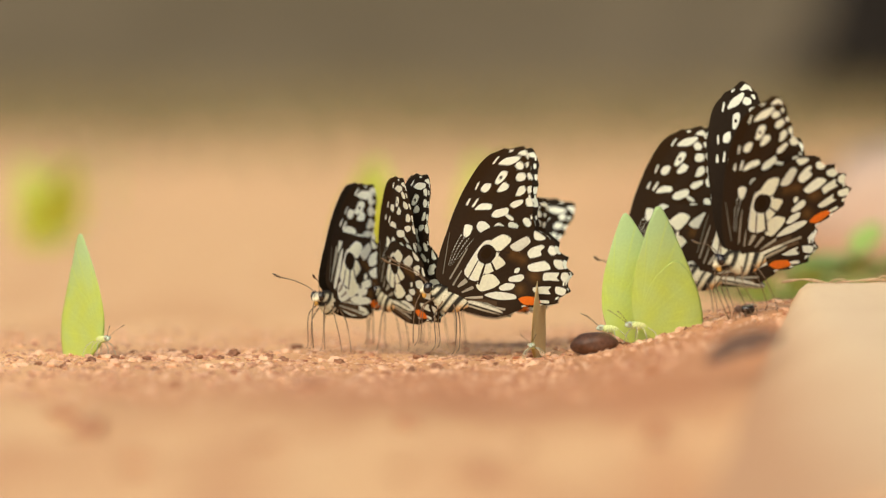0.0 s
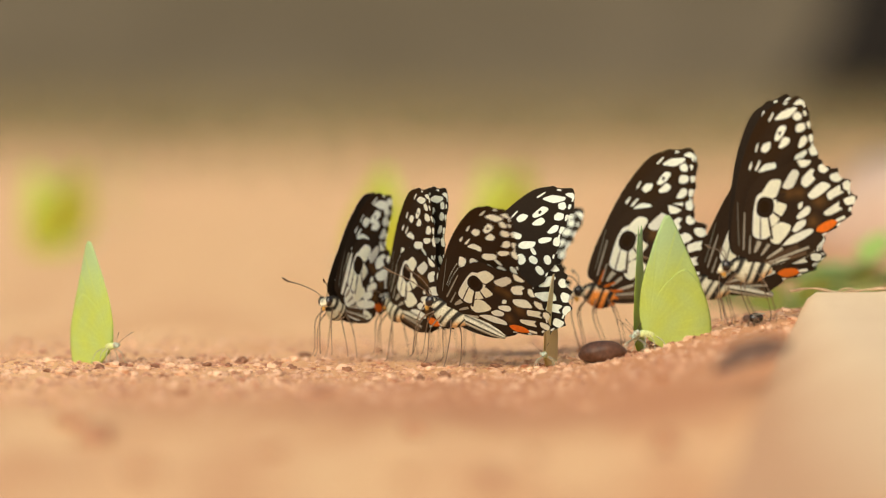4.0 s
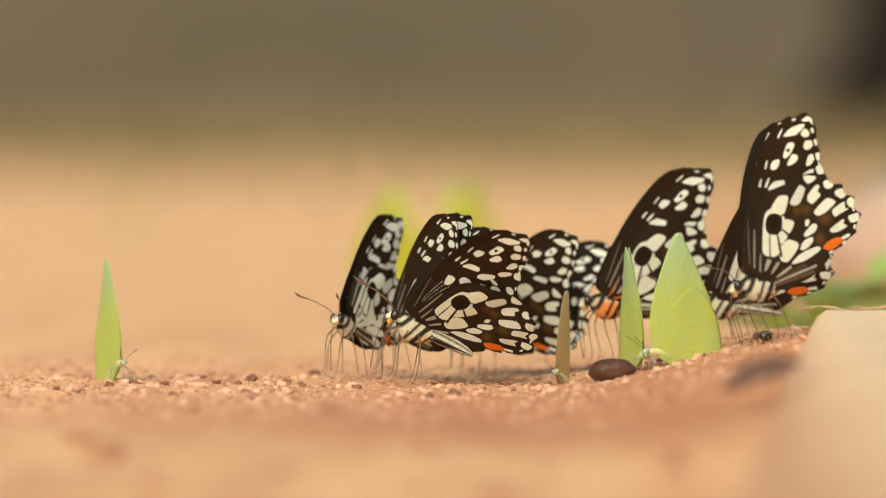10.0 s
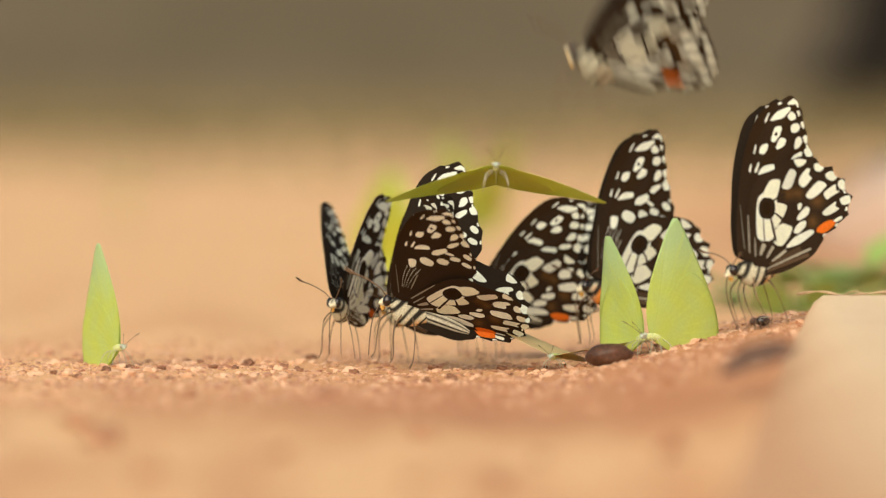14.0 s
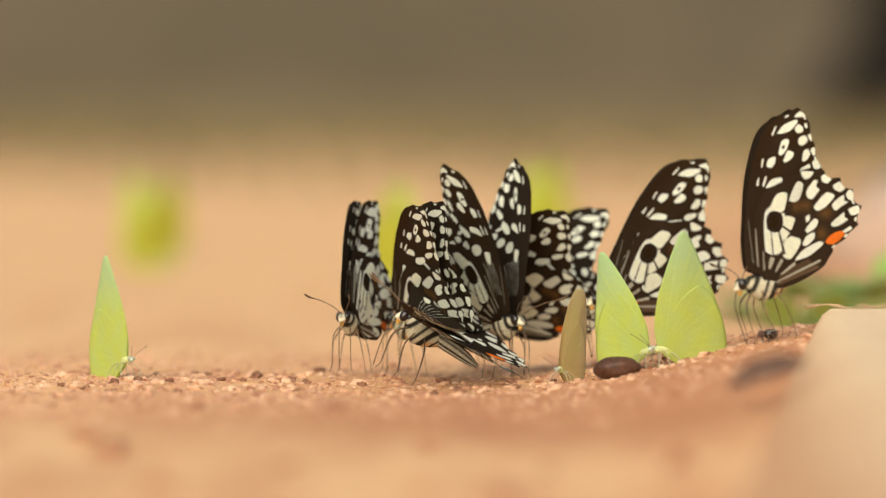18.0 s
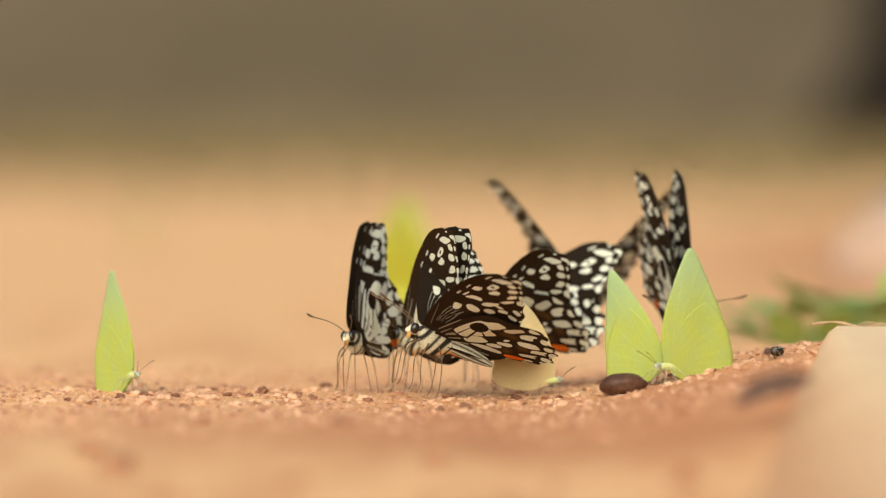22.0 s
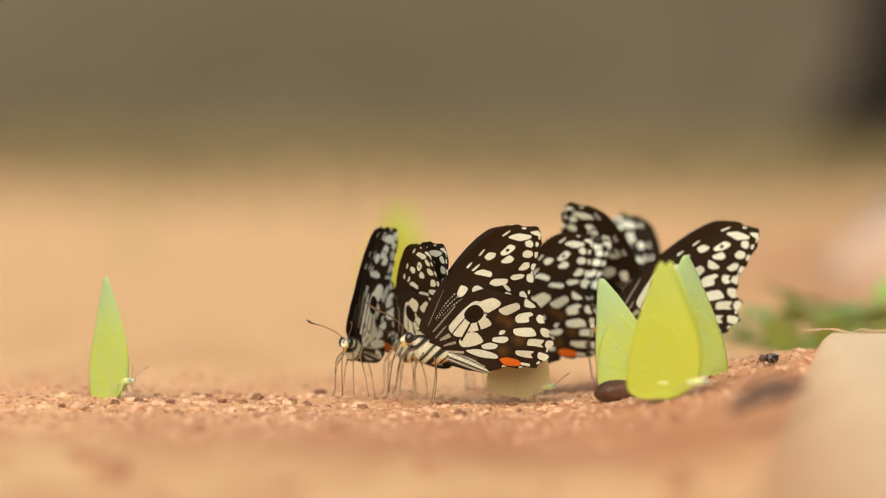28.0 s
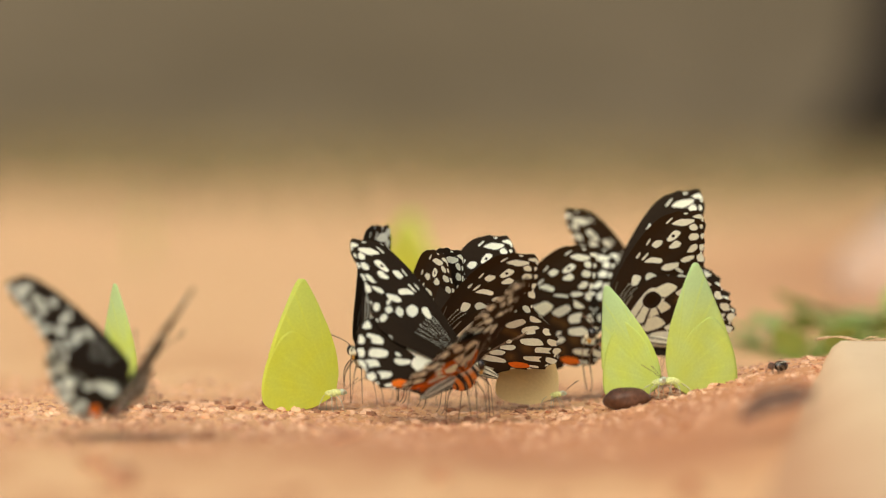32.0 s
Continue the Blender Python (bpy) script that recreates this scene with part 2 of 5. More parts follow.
REAR_EDGE = ((0.2, 1.0), (1.6, 2.9), (1.4, 8.3), (0.5, 14.0), (-0.8, 18.4), (-3.4, 21.6), (-7.4, 23.4), (-11.9, 25.4), (-16.6, 26.0), (-20.8, 24.4), (-25.0, 21.2),
             (-27.4, 17.4), (-27.8, 13.6), (-26.2, 10.4), (-22.8, 7.6), (-19.9, 6.0), (-18.6, 3.9), (-15.6, 1.0), (-11.0, -1.3), (-6.6, -2.6), (-2.7, -2.7), (-0.4, -1.9))
FORE_TIP = (((-11.0, 39.9), (-12.6, 41.1), (-13.9, 39.9), (-11.7, 39.6)),
             ((-6.6, 36.0), (-8.3, 37.9), (-11.4, 39.1), (-11.7, 38.3), (-9.7, 36.3), (-7.1, 35.7)),
             ((-10.9, 36.7), (-11.9, 37.9), (-13.1, 37.1), (-13.0, 36.0), (-11.7, 35.7)),
             ((-11.7, 33.3), (-12.1, 34.7), (-13.7, 35.0), (-14.3, 33.9), (-13.6, 32.9), (-12.4, 32.6)),
             ((-12.6, 29.0), (-13.1, 31.1), (-14.3, 31.7), (-14.9, 30.4), (-14.0, 29.0), (-12.9, 28.6)),
             ((-11.7, 25.7), (-12.3, 26.9), (-14.6, 28.0), (-14.7, 26.9), (-12.9, 25.3)))
FORE_RIM = (((-13.4, 37.9), (-14.1, 38.1), (-14.4, 37.1), (-13.9, 36.7)),
             ((-14.4, 35.1), (-15.3, 35.4), (-15.7, 34.3), (-14.9, 33.9)),
             ((-15.1, 31.6), (-16.1, 32.0), (-16.6, 30.4), (-15.6, 30.0)),
             ((-15.3, 28.3), (-16.6, 29.0), (-17.6, 27.0), (-16.0, 26.6)))
FORE_DISC = (((-5.0, 35.6), (-6.0, 37.6), (-6.3, 37.4), (-5.4, 35.4)),
             ((-6.6, 30.9), (-7.6, 33.9), (-9.0, 34.4), (-9.4, 33.7), (-8.6, 31.7), (-7.4, 30.4)),
             ((-7.7, 29.0), (-8.9, 31.4), (-10.4, 31.0), (-10.0, 29.6), (-8.3, 28.6)),
             ((-3.4, 27.9), (-4.0, 29.6), (-5.7, 30.1), (-5.6, 28.6), (-4.6, 27.4)),
             ((-1.9, 27.7), (-2.3, 29.6), (-2.7, 29.7), (-2.3, 27.7)),
             ((-0.4, 23.3), (-1.0, 25.0), (-1.3, 24.9), (-1.0, 23.1)),
             ((-2.0, 23.1), (-3.0, 25.4), (-3.3, 25.1), (-2.6, 23.0)))
FORE_LOW = (((-2.9, 22.4), (-4.3, 24.4), (-6.9, 24.9), (-7.1, 23.6), (-5.0, 22.9)),
             ((-7.6, 21.9), (-8.2, 23.6), (-11.2, 25.0), (-11.6, 23.6), (-9.5, 21.9)),
             ((-1.4, 15.3), (-1.3, 17.9), (-3.3, 18.0), (-3.1, 15.7), (-2.1, 14.7)))
HIND_RIM = (((-12.6, 25.4), (-16.0, 25.1), (-15.3, 23.9), (-13.6, 23.4)),
             ((-17.9, 23.7), (-18.9, 24.1), (-20.4, 22.9), (-19.4, 21.9), (-18.1, 22.3)),
             ((-20.7, 21.3), (-22.6, 21.9), (-23.9, 20.3), (-22.6, 19.4), (-21.0, 20.1)),
             ((-24.0, 18.9), (-25.3, 19.7), (-26.4, 18.3), (-25.9, 17.0), (-24.4, 17.4)),
             ((-24.3, 14.9), (-27.0, 15.6), (-27.0, 13.7), (-25.0, 13.3)),
             ((-21.4, 9.1), (-24.3, 10.6), (-24.7, 9.9), (-22.6, 9.0)))
HIND_ROW = (((-13.9, 20.7), (-15.9, 22.9), (-16.9, 22.7), (-16.4, 21.4), (-17.1, 20.4), (-15.0, 18.3), (-13.7, 19.1)),
             ((-15.3, 16.4), (-18.6, 19.6), (-20.9, 18.6), (-18.6, 16.4), (-16.4, 15.3)),
             ((-20.0, 16.7), (-23.3, 18.6), (-23.4, 17.1), (-24.4, 16.7), (-22.1, 15.6), (-20.6, 14.9)),
             ((-19.4, 12.0), (-23.1, 14.3), (-23.0, 13.1), (-24.0, 12.4), (-21.4, 11.1), (-19.7, 11.0)))
HIND_DISC = (((-8.9, 18.9), (-11.4, 23.0), (-13.1, 22.1), (-11.6, 18.6), (-10.0, 18.1)),
             ((-3.7, 16.6), (-5.7, 20.4), (-8.1, 20.7), (-8.4, 19.4), (-6.7, 15.3)),
             ((-1.9, 7.1), (-2.0, 11.4), (-3.9, 10.3), (-6.0, 10.9), (-6.3, 10.0), (-6.0, 6.4), (-3.6, 6.4)),
             ((-6.6, 8.9), (-7.1, 14.7), (-9.9, 14.1), (-9.4, 12.3), (-7.6, 9.7)),
             ((-6.0, 4.9), (-6.3, 8.1), (-8.4, 9.7), (-11.1, 8.6), (-10.1, 6.3), (-7.9, 4.1)))
HIND_LOW = (((-12.9, 14.0), (-13.9, 14.6), (-14.0, 13.4), (-13.1, 12.7)),
             ((-12.6, 11.1), (-15.0, 13.4), (-16.0, 12.9), (-15.4, 11.4), (-13.1, 10.1)),
             ((-11.4, 7.3), (-12.6, 9.3), (-14.7, 10.1), (-14.6, 8.6), (-12.6, 7.0)),
             ((-9.0, 3.6), (-11.4, 6.0), (-15.7, 7.7), (-16.7, 6.9), (-12.9, 4.4)))
FORE_ROW = ((-6.2, 18.4, 1.9, 1.5, 20), (-10.4, 19.2, 1.6, 1.2, 30), (-13.6, 20.6, 1.4, 0.9, 10), (-16.9, 22.4, 1.3, 0.9, 40), (-16.6, 19.0, 1.4, 0.8, 20), (-12.2, 22.6, 1.3, 0.5, 25))
BAND = (((-3.2, 8.0), (-4.2, 15.6), (-7.4, 17.6), (-9.4, 13.2), (-8.4, 7.2), (-5.4, 5.8)), ((-3.4, 17.6), (-6.2, 20.2), (-10.2, 19.8), (-8.8, 18.2)),
        ((-6.0, 4.0), (-8.9, 9.9), (-12.6, 9.4), (-12.0, 5.4), (-8.9, 2.7)), ((-11.6, 10.6), (-14.6, 12.6), (-15.0, 11.4), (-12.6, 9.9)))
TAN = ((-13.1, 16.9, 1.5, 1.3, 30), (-18.2, 14.6, 1.7, 1.4, 20), (-16.6, 9.6, 1.3, 1.5, 0), (-10.6, 17.0, 1.2, 1.6, 10))
EYE_CELL = (((-1.5, 6.8), (-1.7, 12.6), (-2.4, 16.2), (-3.6, 17.4), (-5.6, 17.6), (-7.2, 16.2), (-7.4, 12.2), (-6.6, 9.4), (-5.4, 6.0), (-3.4, 5.6)),)
ORANGE_MARK = ((-17.3, 7.2), (-18.6, 8.8), (-21.4, 9.8), (-22.8, 9.0), (-21.4, 7.6), (-19.3, 6.6))


def rounded(poly, sub=3):
    """A closed soft-cornered line round the given corners."""
    p, out = np.array(poly, float), []
    n = len(p)
    for i in range(n):
        a, b, c, d = p[i - 1], p[i], p[(i + 1) % n], p[(i + 2) % n]
        for k in range(sub):
            t = k / sub
            q = 0.5 * (2 * b + (c - a) * t + (2 * a - 5 * b + 4 * c - d) * t * t + (3 * b - a - 3 * c + d) * t ** 3)
            out.append(0.75 * q + 0.25 * (b + (c - b) * t))
    return np.array(out)


def grown(poly, k):
    """The same patch, larger about its middle."""
    p = np.array(poly, float)
    return p.mean(axis=0) + (p - p.mean(axis=0)) * k


def blob(cx, cv, a, b, tilt, n=14):
    """A squarish oval."""
    w = np.arange(n) * 2 * math.pi / n
    u, q = a * np.sign(np.cos(w)) * np.abs(np.cos(w)) ** 0.85, b * np.sign(np.sin(w)) * np.abs(np.sin(w)) ** 0.85
    c, s = math.cos(radians(tilt)), math.sin(radians(tilt))
    return np.stack([cx + u * c - q * s, cv + u * s + q * c], axis=1)


def inside(x, y, poly):
    """Which points lie inside a closed line."""
    hit = np.zeros(len(x), bool)
    for (x0, y0), (x1, y1) in zip(poly, np.roll(poly, -1, axis=0)):
        if y0 != y1:
            hit ^= ((y0 > y) != (y1 > y)) & (x < (x1 - x0) * (y - y0) / (y1 - y0) + x0)
    return hit


def streak(x0, v0, x1, v1, w0, w1):
    """A narrow tapered bar."""
    d = np.array((x1 - x0, v1 - v0))
    m = np.array((-d[1], d[0])) / np.hypot(*d)
    a, b = np.array((x0, v0)), np.array((x1, v1))
    return np.array([a + m * w0, a * 0.5 + b * 0.5 + m * (w0 + w1) * 0.62, b + m * w1, b - m * w1, a * 0.5 + b * 0.5 - m * (w0 + w1) * 0.62, a - m * w0])


def rows_of_dots(angles, r0, r1, step, size):
    out = []
    for k, a in enumerate(angles):
        r = r0 + 0.4 * (k % 2)
        while r < r1:
            w = size * (0.8 + 0.4 * ((k * 7 + int(r * 3)) % 3) / 2) * (0.6 + 0.4 * (r - r0) / (r1 - r0))
            b = a - (r - r0) * 1.1 + 3
            out.append(blob(-r * math.cos(radians(b)), r * math.sin(radians(b)), w * 1.25, w * 0.8, 180 - b, 6))
            r += step
    return out


def chequer_fore(upper):
    """Patches (outline, colour) of the forewing, the later above the earlier."""
    white, dim = CREAM, CREAM * 0.93
    out = [(rounded(p), white) for p in FORE_TIP + FORE_DISC + FORE_LOW]
    out += [(rounded(p), white * 0.97) for p in FORE_RIM] + [(blob(*b), dim) for b in FORE_ROW]
    out += [(p, dim * 0.85) for p in rows_of_dots((80, 84.5, 89, 93) if not upper else (62, 68, 74, 79, 84, 89, 93), 6.5, 15.5, 0.8, 0.21)]
    out += [(blob(-7.9, 32.4, 0.4, 0.5, 20, 8), DARK)]
    if not upper:
        out += [(streak(1.6, 4.0, 2.2, 15.0, 0.12, 0.08), GREY * 0.6), (streak(-1.6, 6.0, -3.6, 12.4, 0.1, 0.16), GREY)]
    return out


def chequer_hind(upper):
    orange = [(rounded(ORANGE_MARK), ORANGE)]
    rim = [(rounded(p), CREAM * 0.97) for p in HIND_RIM] + [(rounded(p), CREAM * 0.95) for p in HIND_ROW]
    if upper:
        dots = [(p, GREY * 1.3) for p in rows_of_dots(range(28, 96, 6), 3.0, 8.5, 0.9, 0.24)]
        return rim + dots + [(rounded(p), CREAM) for p in BAND] + [(rounded(p), CREAM * 0.9) for p in HIND_LOW[:2]] + orange
    out = rim + [(rounded(p), CREAM * 0.92) for p in HIND_LOW] + [(rounded(p), BUFF * 1.12 if k else CREAM * 0.9) for k, p in enumerate(HIND_DISC)]
    out += [(blob(-4.6, 13.7, 2.2, 2.7, 8, 20), SMOKE * 0.7), (blob(-4.4, 13.8, 1.2, 1.6, 8, 16), BROWN * 0.3)]
    # pale root with dark rays, pale folds along the body
    for x0, v0, x1, v1, w0, w1, c in ((0.8, 3.0, 0.5, 12.5, 0.2, 0.15, GREY), (-0.7, 2.0, -0.9, 6.6, 0.22, 0.12, GREY), (-2.0, 2.2, -3.2, 5.0, 0.25, 0.6, GREY * 1.3),
                                      (-3.6, 1.4, -5.6, 4.2, 0.2, 0.4, GREY * 1.2), (-5.0, 0.5, -9.0, 3.0, 0.2, 0.35, GREY * 1.5), (-4.4, -0.5, -13.0, 3.2, 0.55, 0.7, SMOKE * 2.2),
                                      (-3.4, -1.3, -15.6, 3.0, 0.18, 0.3, GREY * 1.2), (-3.0, -2.0, -15.0, 1.6, 0.3, 0.5, SMOKE * 3.0),
                                      (-5.4, 11.2, -6.4, 5.4, 0.22, 0.3, SMOKE), (-6.6, 12.4, -10.2, 9.4, 0.22, 0.3, SMOKE), (-3.4, 11.2, -3.4, 5.2, 0.12, 0.16, SMOKE), (-6.4, 15.6, -9.6, 17.0, 0.2, 0.3, SMOKE)):
        out.append((streak(x0, v0, x1, v1, w0, w1), c))
    for p in EYE_CELL:
        out.insert(0, (rounded(p), CREAM * 0.93))
    return out + orange


def rusty_fore(upper):
    out = chequer_fore(upper)
    return out if upper else out + [(streak(-3.0, 3.0, -12.5, 9.0, 1.0, 1.0), ORANGE * 0.8)]


def rusty_hind(upper):
    """Orange between the pale patches of the wing's inner half."""
    out = chequer_hind(upper)
    if upper:
        return out
    out = [(rounded(((0.6, 2.0), (-0.2, 9.0), (-2.2, 12.0), (-8.6, 13.6), (-13.6, 12.6), (-18.4, 8.8), (-18.4, 4.2), (-15.4, 1.3), (-11.0, -0.9), (-6.6, -2.2), (-1.6, -1.8))), ORANGE * 0.8)] + out
    for x0, v0, x1, v1, w0, w1 in ((0.2, 2.6, -0.2, 8.0, 0.4, 0.2), (-3.4, 1.0, -9.0, 4.6, 0.35, 0.4), (-4.0, -0.4, -14.0, 3.0, 0.5, 0.7), (-3.6, -1.5, -12.0, 0.3, 0.4, 0.5)):
        out.append((streak(x0, v0, x1, v1, w0, w1), ORANGE * 0.95))
    for x0, v0, x1, v1 in ((-1.0, 1.6, -1.6, 9.6), (-2.4, 1.0, -7.0, 8.8), (-3.4, 0.3, -12.6, 7.0), (-4.0, -0.9, -16.4, 3.2)):
        out.append((streak(x0, v0, x1, v1, 0.16, 0.2), SMOKE))
    return out


def pale_hind(upper):
    """Mostly cream, with thin dark veins."""
    if upper:
        return chequer_hind(True)
    out = [(rounded(p), CREAM * 1.05) for p in (((0.6, 2.6), (0.2, 13.5), (-0.9, 15.5), (-1.1, 8.0), (-0.6, 3.0)), ((-1.6, 1.6), (-1.7, 5.6), (-5.0, 5.0), (-7.4, 3.2), (-4.0, 0.2)),
                                                ((-4.4, -0.4), (-8.6, 2.6), (-15.0, 4.4), (-17.6, 3.6), (-11.0, -0.6), (-5.0, -1.8)))]
    return out + [(rounded(grown(p, 1.22)), CREAM * 1.08) for p in HIND_DISC[:2] + HIND_DISC[3:] + HIND_LOW + HIND_ROW] + [(p, np.minimum(c * 1.15, CREAM * 1.08) if c[0] > 0.6 and c[2] > 0.3 else c) for p, c in chequer_hind(False)]


def pale_fore(upper):
    out = chequer_fore(upper)
    if upper:
        return out
    wide = [(rounded(grown(p, 1.28)), CREAM) for p in FORE_TIP + FORE_DISC + FORE_LOW] + [(blob(x, v, a * 1.35, b * 1.4, w), CREAM) for x, v, a, b, w in FORE_ROW]
    return [(streak(0.6, 4.0, -0.6, 16.0, 0.35, 0.6), GREY * 1.5), (streak(-1.2, 4.0, -2.6, 14.0, 0.5, 0.9), CREAM * 0.8), (streak(-3.4, 4.4, -6.6, 14.6, 0.6, 1.0), CREAM * 0.85)] + wide + out


def amber_hind(upper):
    """A little orange low at the root."""
    out = chequer_hind(upper)
    return out if upper else out + [(streak(-0.2, 0.8, -0.6, 5.0, 0.3, 0.12), ORANGE * 0.6), (streak(-1.6, 0.6, -4.2, 2.4, 0.25, 0.2), ORANGE * 0.8), (streak(-2.0, -0.6, -6.6, 0.9, 0.3, 0.3), ORANGE * 0.7), (streak(-1.4, -1.8, -6.0, -1.4, 0.3, 0.3), ORANGE * 0.8)]


def ground_of(fore, upper, x, v):
    """Colour between the patches."""
    c = np.tile(DARK if upper else SMOKE * 0.95, (len(x), 1))
    if upper:
        return c
    r, a = np.hypot(x, v), np.degrees(np.arctan2(v, -x))
    if fore:
        return blend(c, BROWN * 0.45, np.clip((r - 16) / 10, 0, 1) * np.clip((98 - a) / 10, 0, 1) * (0.45 + 0.4 * np.sin(x * 0.9 + v * 0.5)))
    for cx, cv, aa, bb, tilt in TAN:
        d = np.hypot((x - cx) / aa, (v - cv) / bb)
        c = blend(c, BROWN * 1.5, np.clip(1.4 - d, 0, 1) * 0.9)
    return c


def pattern_wing(name, edge, paint, side, fore, scallop, bow, na=230):
    """A thin wing whose patches are cut into the mesh, with its own face above and below."""
    line = smooth_line(edge, na)[:-1]
    k = np.arange(na) / na
    reach = np.linalg.norm(line, axis=1)
    on = np.clip((k - 0.40) / 0.05, 0, 1) * np.clip((0.86 - k) / 0.05, 0, 1) * np.clip((reach - 17) / 6, 0, 1)
    line = line - line / np.maximum(reach, 1e-6)[:, None] * (scallop * np.abs(np.sin(k * 58)) * on)[:, None]
    # pale fringe in the dips of the scalloped edge
    dips = [int(round((math.pi * (n + 0.5)) / 58 * na)) for n in range(18)]
    fringe = [(blob(*(line[i] * 0.985), 0.62, 0.26, math.degrees(math.atan2(*(line[i + 2] - line[i - 2])[::-1])), 8), CREAM) for i in dips if 2 < i < na - 2 and on[i] > 0.6]
    rng = np.random.default_rng(5)
    gx, gv = np.meshgrid(np.arange(-29, 5, 1.1), np.arange(-3, 43, 1.1))
    grid = np.stack([gx.ravel(), gv.ravel()], axis=1) + rng.uniform(-0.3, 0.3, (gx.size, 2))
    grid = grid[inside(grid[:, 0], grid[:, 1], line * 0.985)]

    def height(x, v):
        rad, ang = np.hypot(x, v), np.arctan2(v, -x)
        ribs = 0.06 * np.clip(np.cos(ang * 28), 0, 1) ** 6 * np.clip(rad / 6, 0, 1)
        return bow * np.sin(np.clip(rad / 40, 0, 1) * 2.6) + 0.28 * np.sin(x * 0.5 + v * 0.12) * np.clip(rad / 20, 0, 1) + ribs

    verts, faces, cols = [], [], []
    for upper in (True, False):
        patches = paint(upper) + fringe
        pts, lim = [line], [[(i, (i + 1) % na) for i in range(na)]]
        n = na
        for p, _ in patches:
            pts.append(p)
            lim.append([(n + i, n + (i + 1) % len(p)) for i in range(len(p))])
            n += len(p)
        every = np.concatenate(pts + [grid])
        ov, _, of, *_ = delaunay_2d_cdt([Vector(q) for q in every], [e for l in lim for e in l], [], 0, 1e-5)
        xy = np.array([tuple(q) for q in ov])
        tri = np.array(of)
        mid = xy[tri].mean(axis=1)
        keep_it = inside(mid[:, 0], mid[:, 1], line)
        tri, mid = tri[keep_it], mid[keep_it]
        base = ground_of(fore, upper, xy[:, 0], xy[:, 1])
        col = base[tri]
        for p, c in patches:
            m = inside(mid[:, 0], mid[:, 1], p)
            col[m] = c
        h = height(xy[:, 0], xy[:, 1]) + (0.055 if upper else -0.055)
        at = len(verts)
        verts += [(q[0] * MM, side * q[1] * MM, z * MM) for q, z in zip(xy, h)]
        area = np.cross(xy[tri[:, 1]] - xy[tri[:, 0]], xy[tri[:, 2]] - xy[tri[:, 0]])
        flip = (area > 0) != ((side > 0) == upper)
        tri[flip], col[flip] = tri[flip][:, ::-1], col[flip][:, ::-1]
        faces += [tuple(int(i) + at for i in t) for t in tri]
        cols.append(col.reshape(-1, 3))
    at, h = len(verts), height(line[:, 0], line[:, 1])
    verts += [(q[0] * MM, side * q[1] * MM, (z + d) * MM) for d in (0.055, -0.055) for q, z in zip(line, h)]
    rim = [(at + i, at + (i + 1) % na, at + na + (i + 1) % na, at + na + i) for i in range(na)]
    faces += rim if side > 0 else [q[::-1] for q in rim]
    cols.append(np.tile(DARK, (4 * na, 1)))
    me = mesh(name, verts, faces, M_SCALE)
    c = np.ones((sum(len(q) for q in cols), 4), dtype=np.float32)
    c[:, :3] = np.clip(np.concatenate(cols), 0, 1)
    me.color_attributes.new("Col", "FLOAT_COLOR", "CORNER").data.foreach_set("color", c.ravel())
    return me


def blend(c, col, m):
    return c * (1 - m[:, None]) + np.asarray(col) * m[:, None]


LEMON_FORE = ((1.2, 0), (1.8, 6), (0.2, 14), (-3.4, 22.5), (-6.6, 28.6), (-8.6, 31.4), (-10.0, 30.4), (-12.4, 25.4), (-15.2, 18.6),
              (-17.6, 11.5), (-17.4, 8.5), (-9, 3), (-2, -0.5))
ROUND_FORE = ((1.2, 0), (2.2, 6), (1.4, 14), (-1.4, 22.0), (-4.6, 26.8), (-8.0, 28.6), (-11.6, 27.2), (-14.4, 22.8), (-16.4, 17.6), (-17.6, 11.5), (-17.4, 8.5), (-9, 3), (-2, -0.5))
LEMON_REAR = ((0.0, 0.5), (-1.4, 6), (-4.0, 11.4), (-8.0, 15.2), (-11.4, 17.0), (-14.4, 15.4), (-16.8, 12.0), (-18.8, 7.4), (-20.0, 2.0), (-19.8, -2.8), (-17.2, -5.0), (-12.0, -5.5), (-6, -4.8), (-0.5, -2))


def lemon(x, v, upper, tint=(0.67, 0.76, 0.17), tip=(0.58, 0.75, 0.40)):
    r, a = np.hypot(x, v), np.degrees(np.arctan2(v, -x))
    c = np.tile(np.array(tint), (len(x), 1))
    c = blend(c, tip, np.clip((v - 13) / 12, 0, 1) * 0.9)
    rib = np.zeros_like(x)
    for k in range(-20, 110, 11):
        rib = np.maximum(rib, np.clip(1.4 - np.abs(np.radians(a - k)) * r / 0.22, 0, 1) * np.clip((r - 5) / 3, 0, 1))
    c = blend(c, np.array(tint) * 1.12, rib * 0.35)
    cloud = 0.5 + 0.5 * np.sin(x * 0.7 + 1.3 * np.sin(v * 0.31)) * np.sin(v * 0.45 + 0.6)
    return blend(c, np.array(tip) * 0.97, cloud * 0.3)


def canary(x, v, upper):
    return lemon(x, v, upper, (0.66, 0.69, 0.08), (0.62, 0.70, 0.16))


def cream_wing(x, v, upper):
    return lemon(x, v, upper, (0.82, 0.68, 0.36), (0.80, 0.67, 0.39))


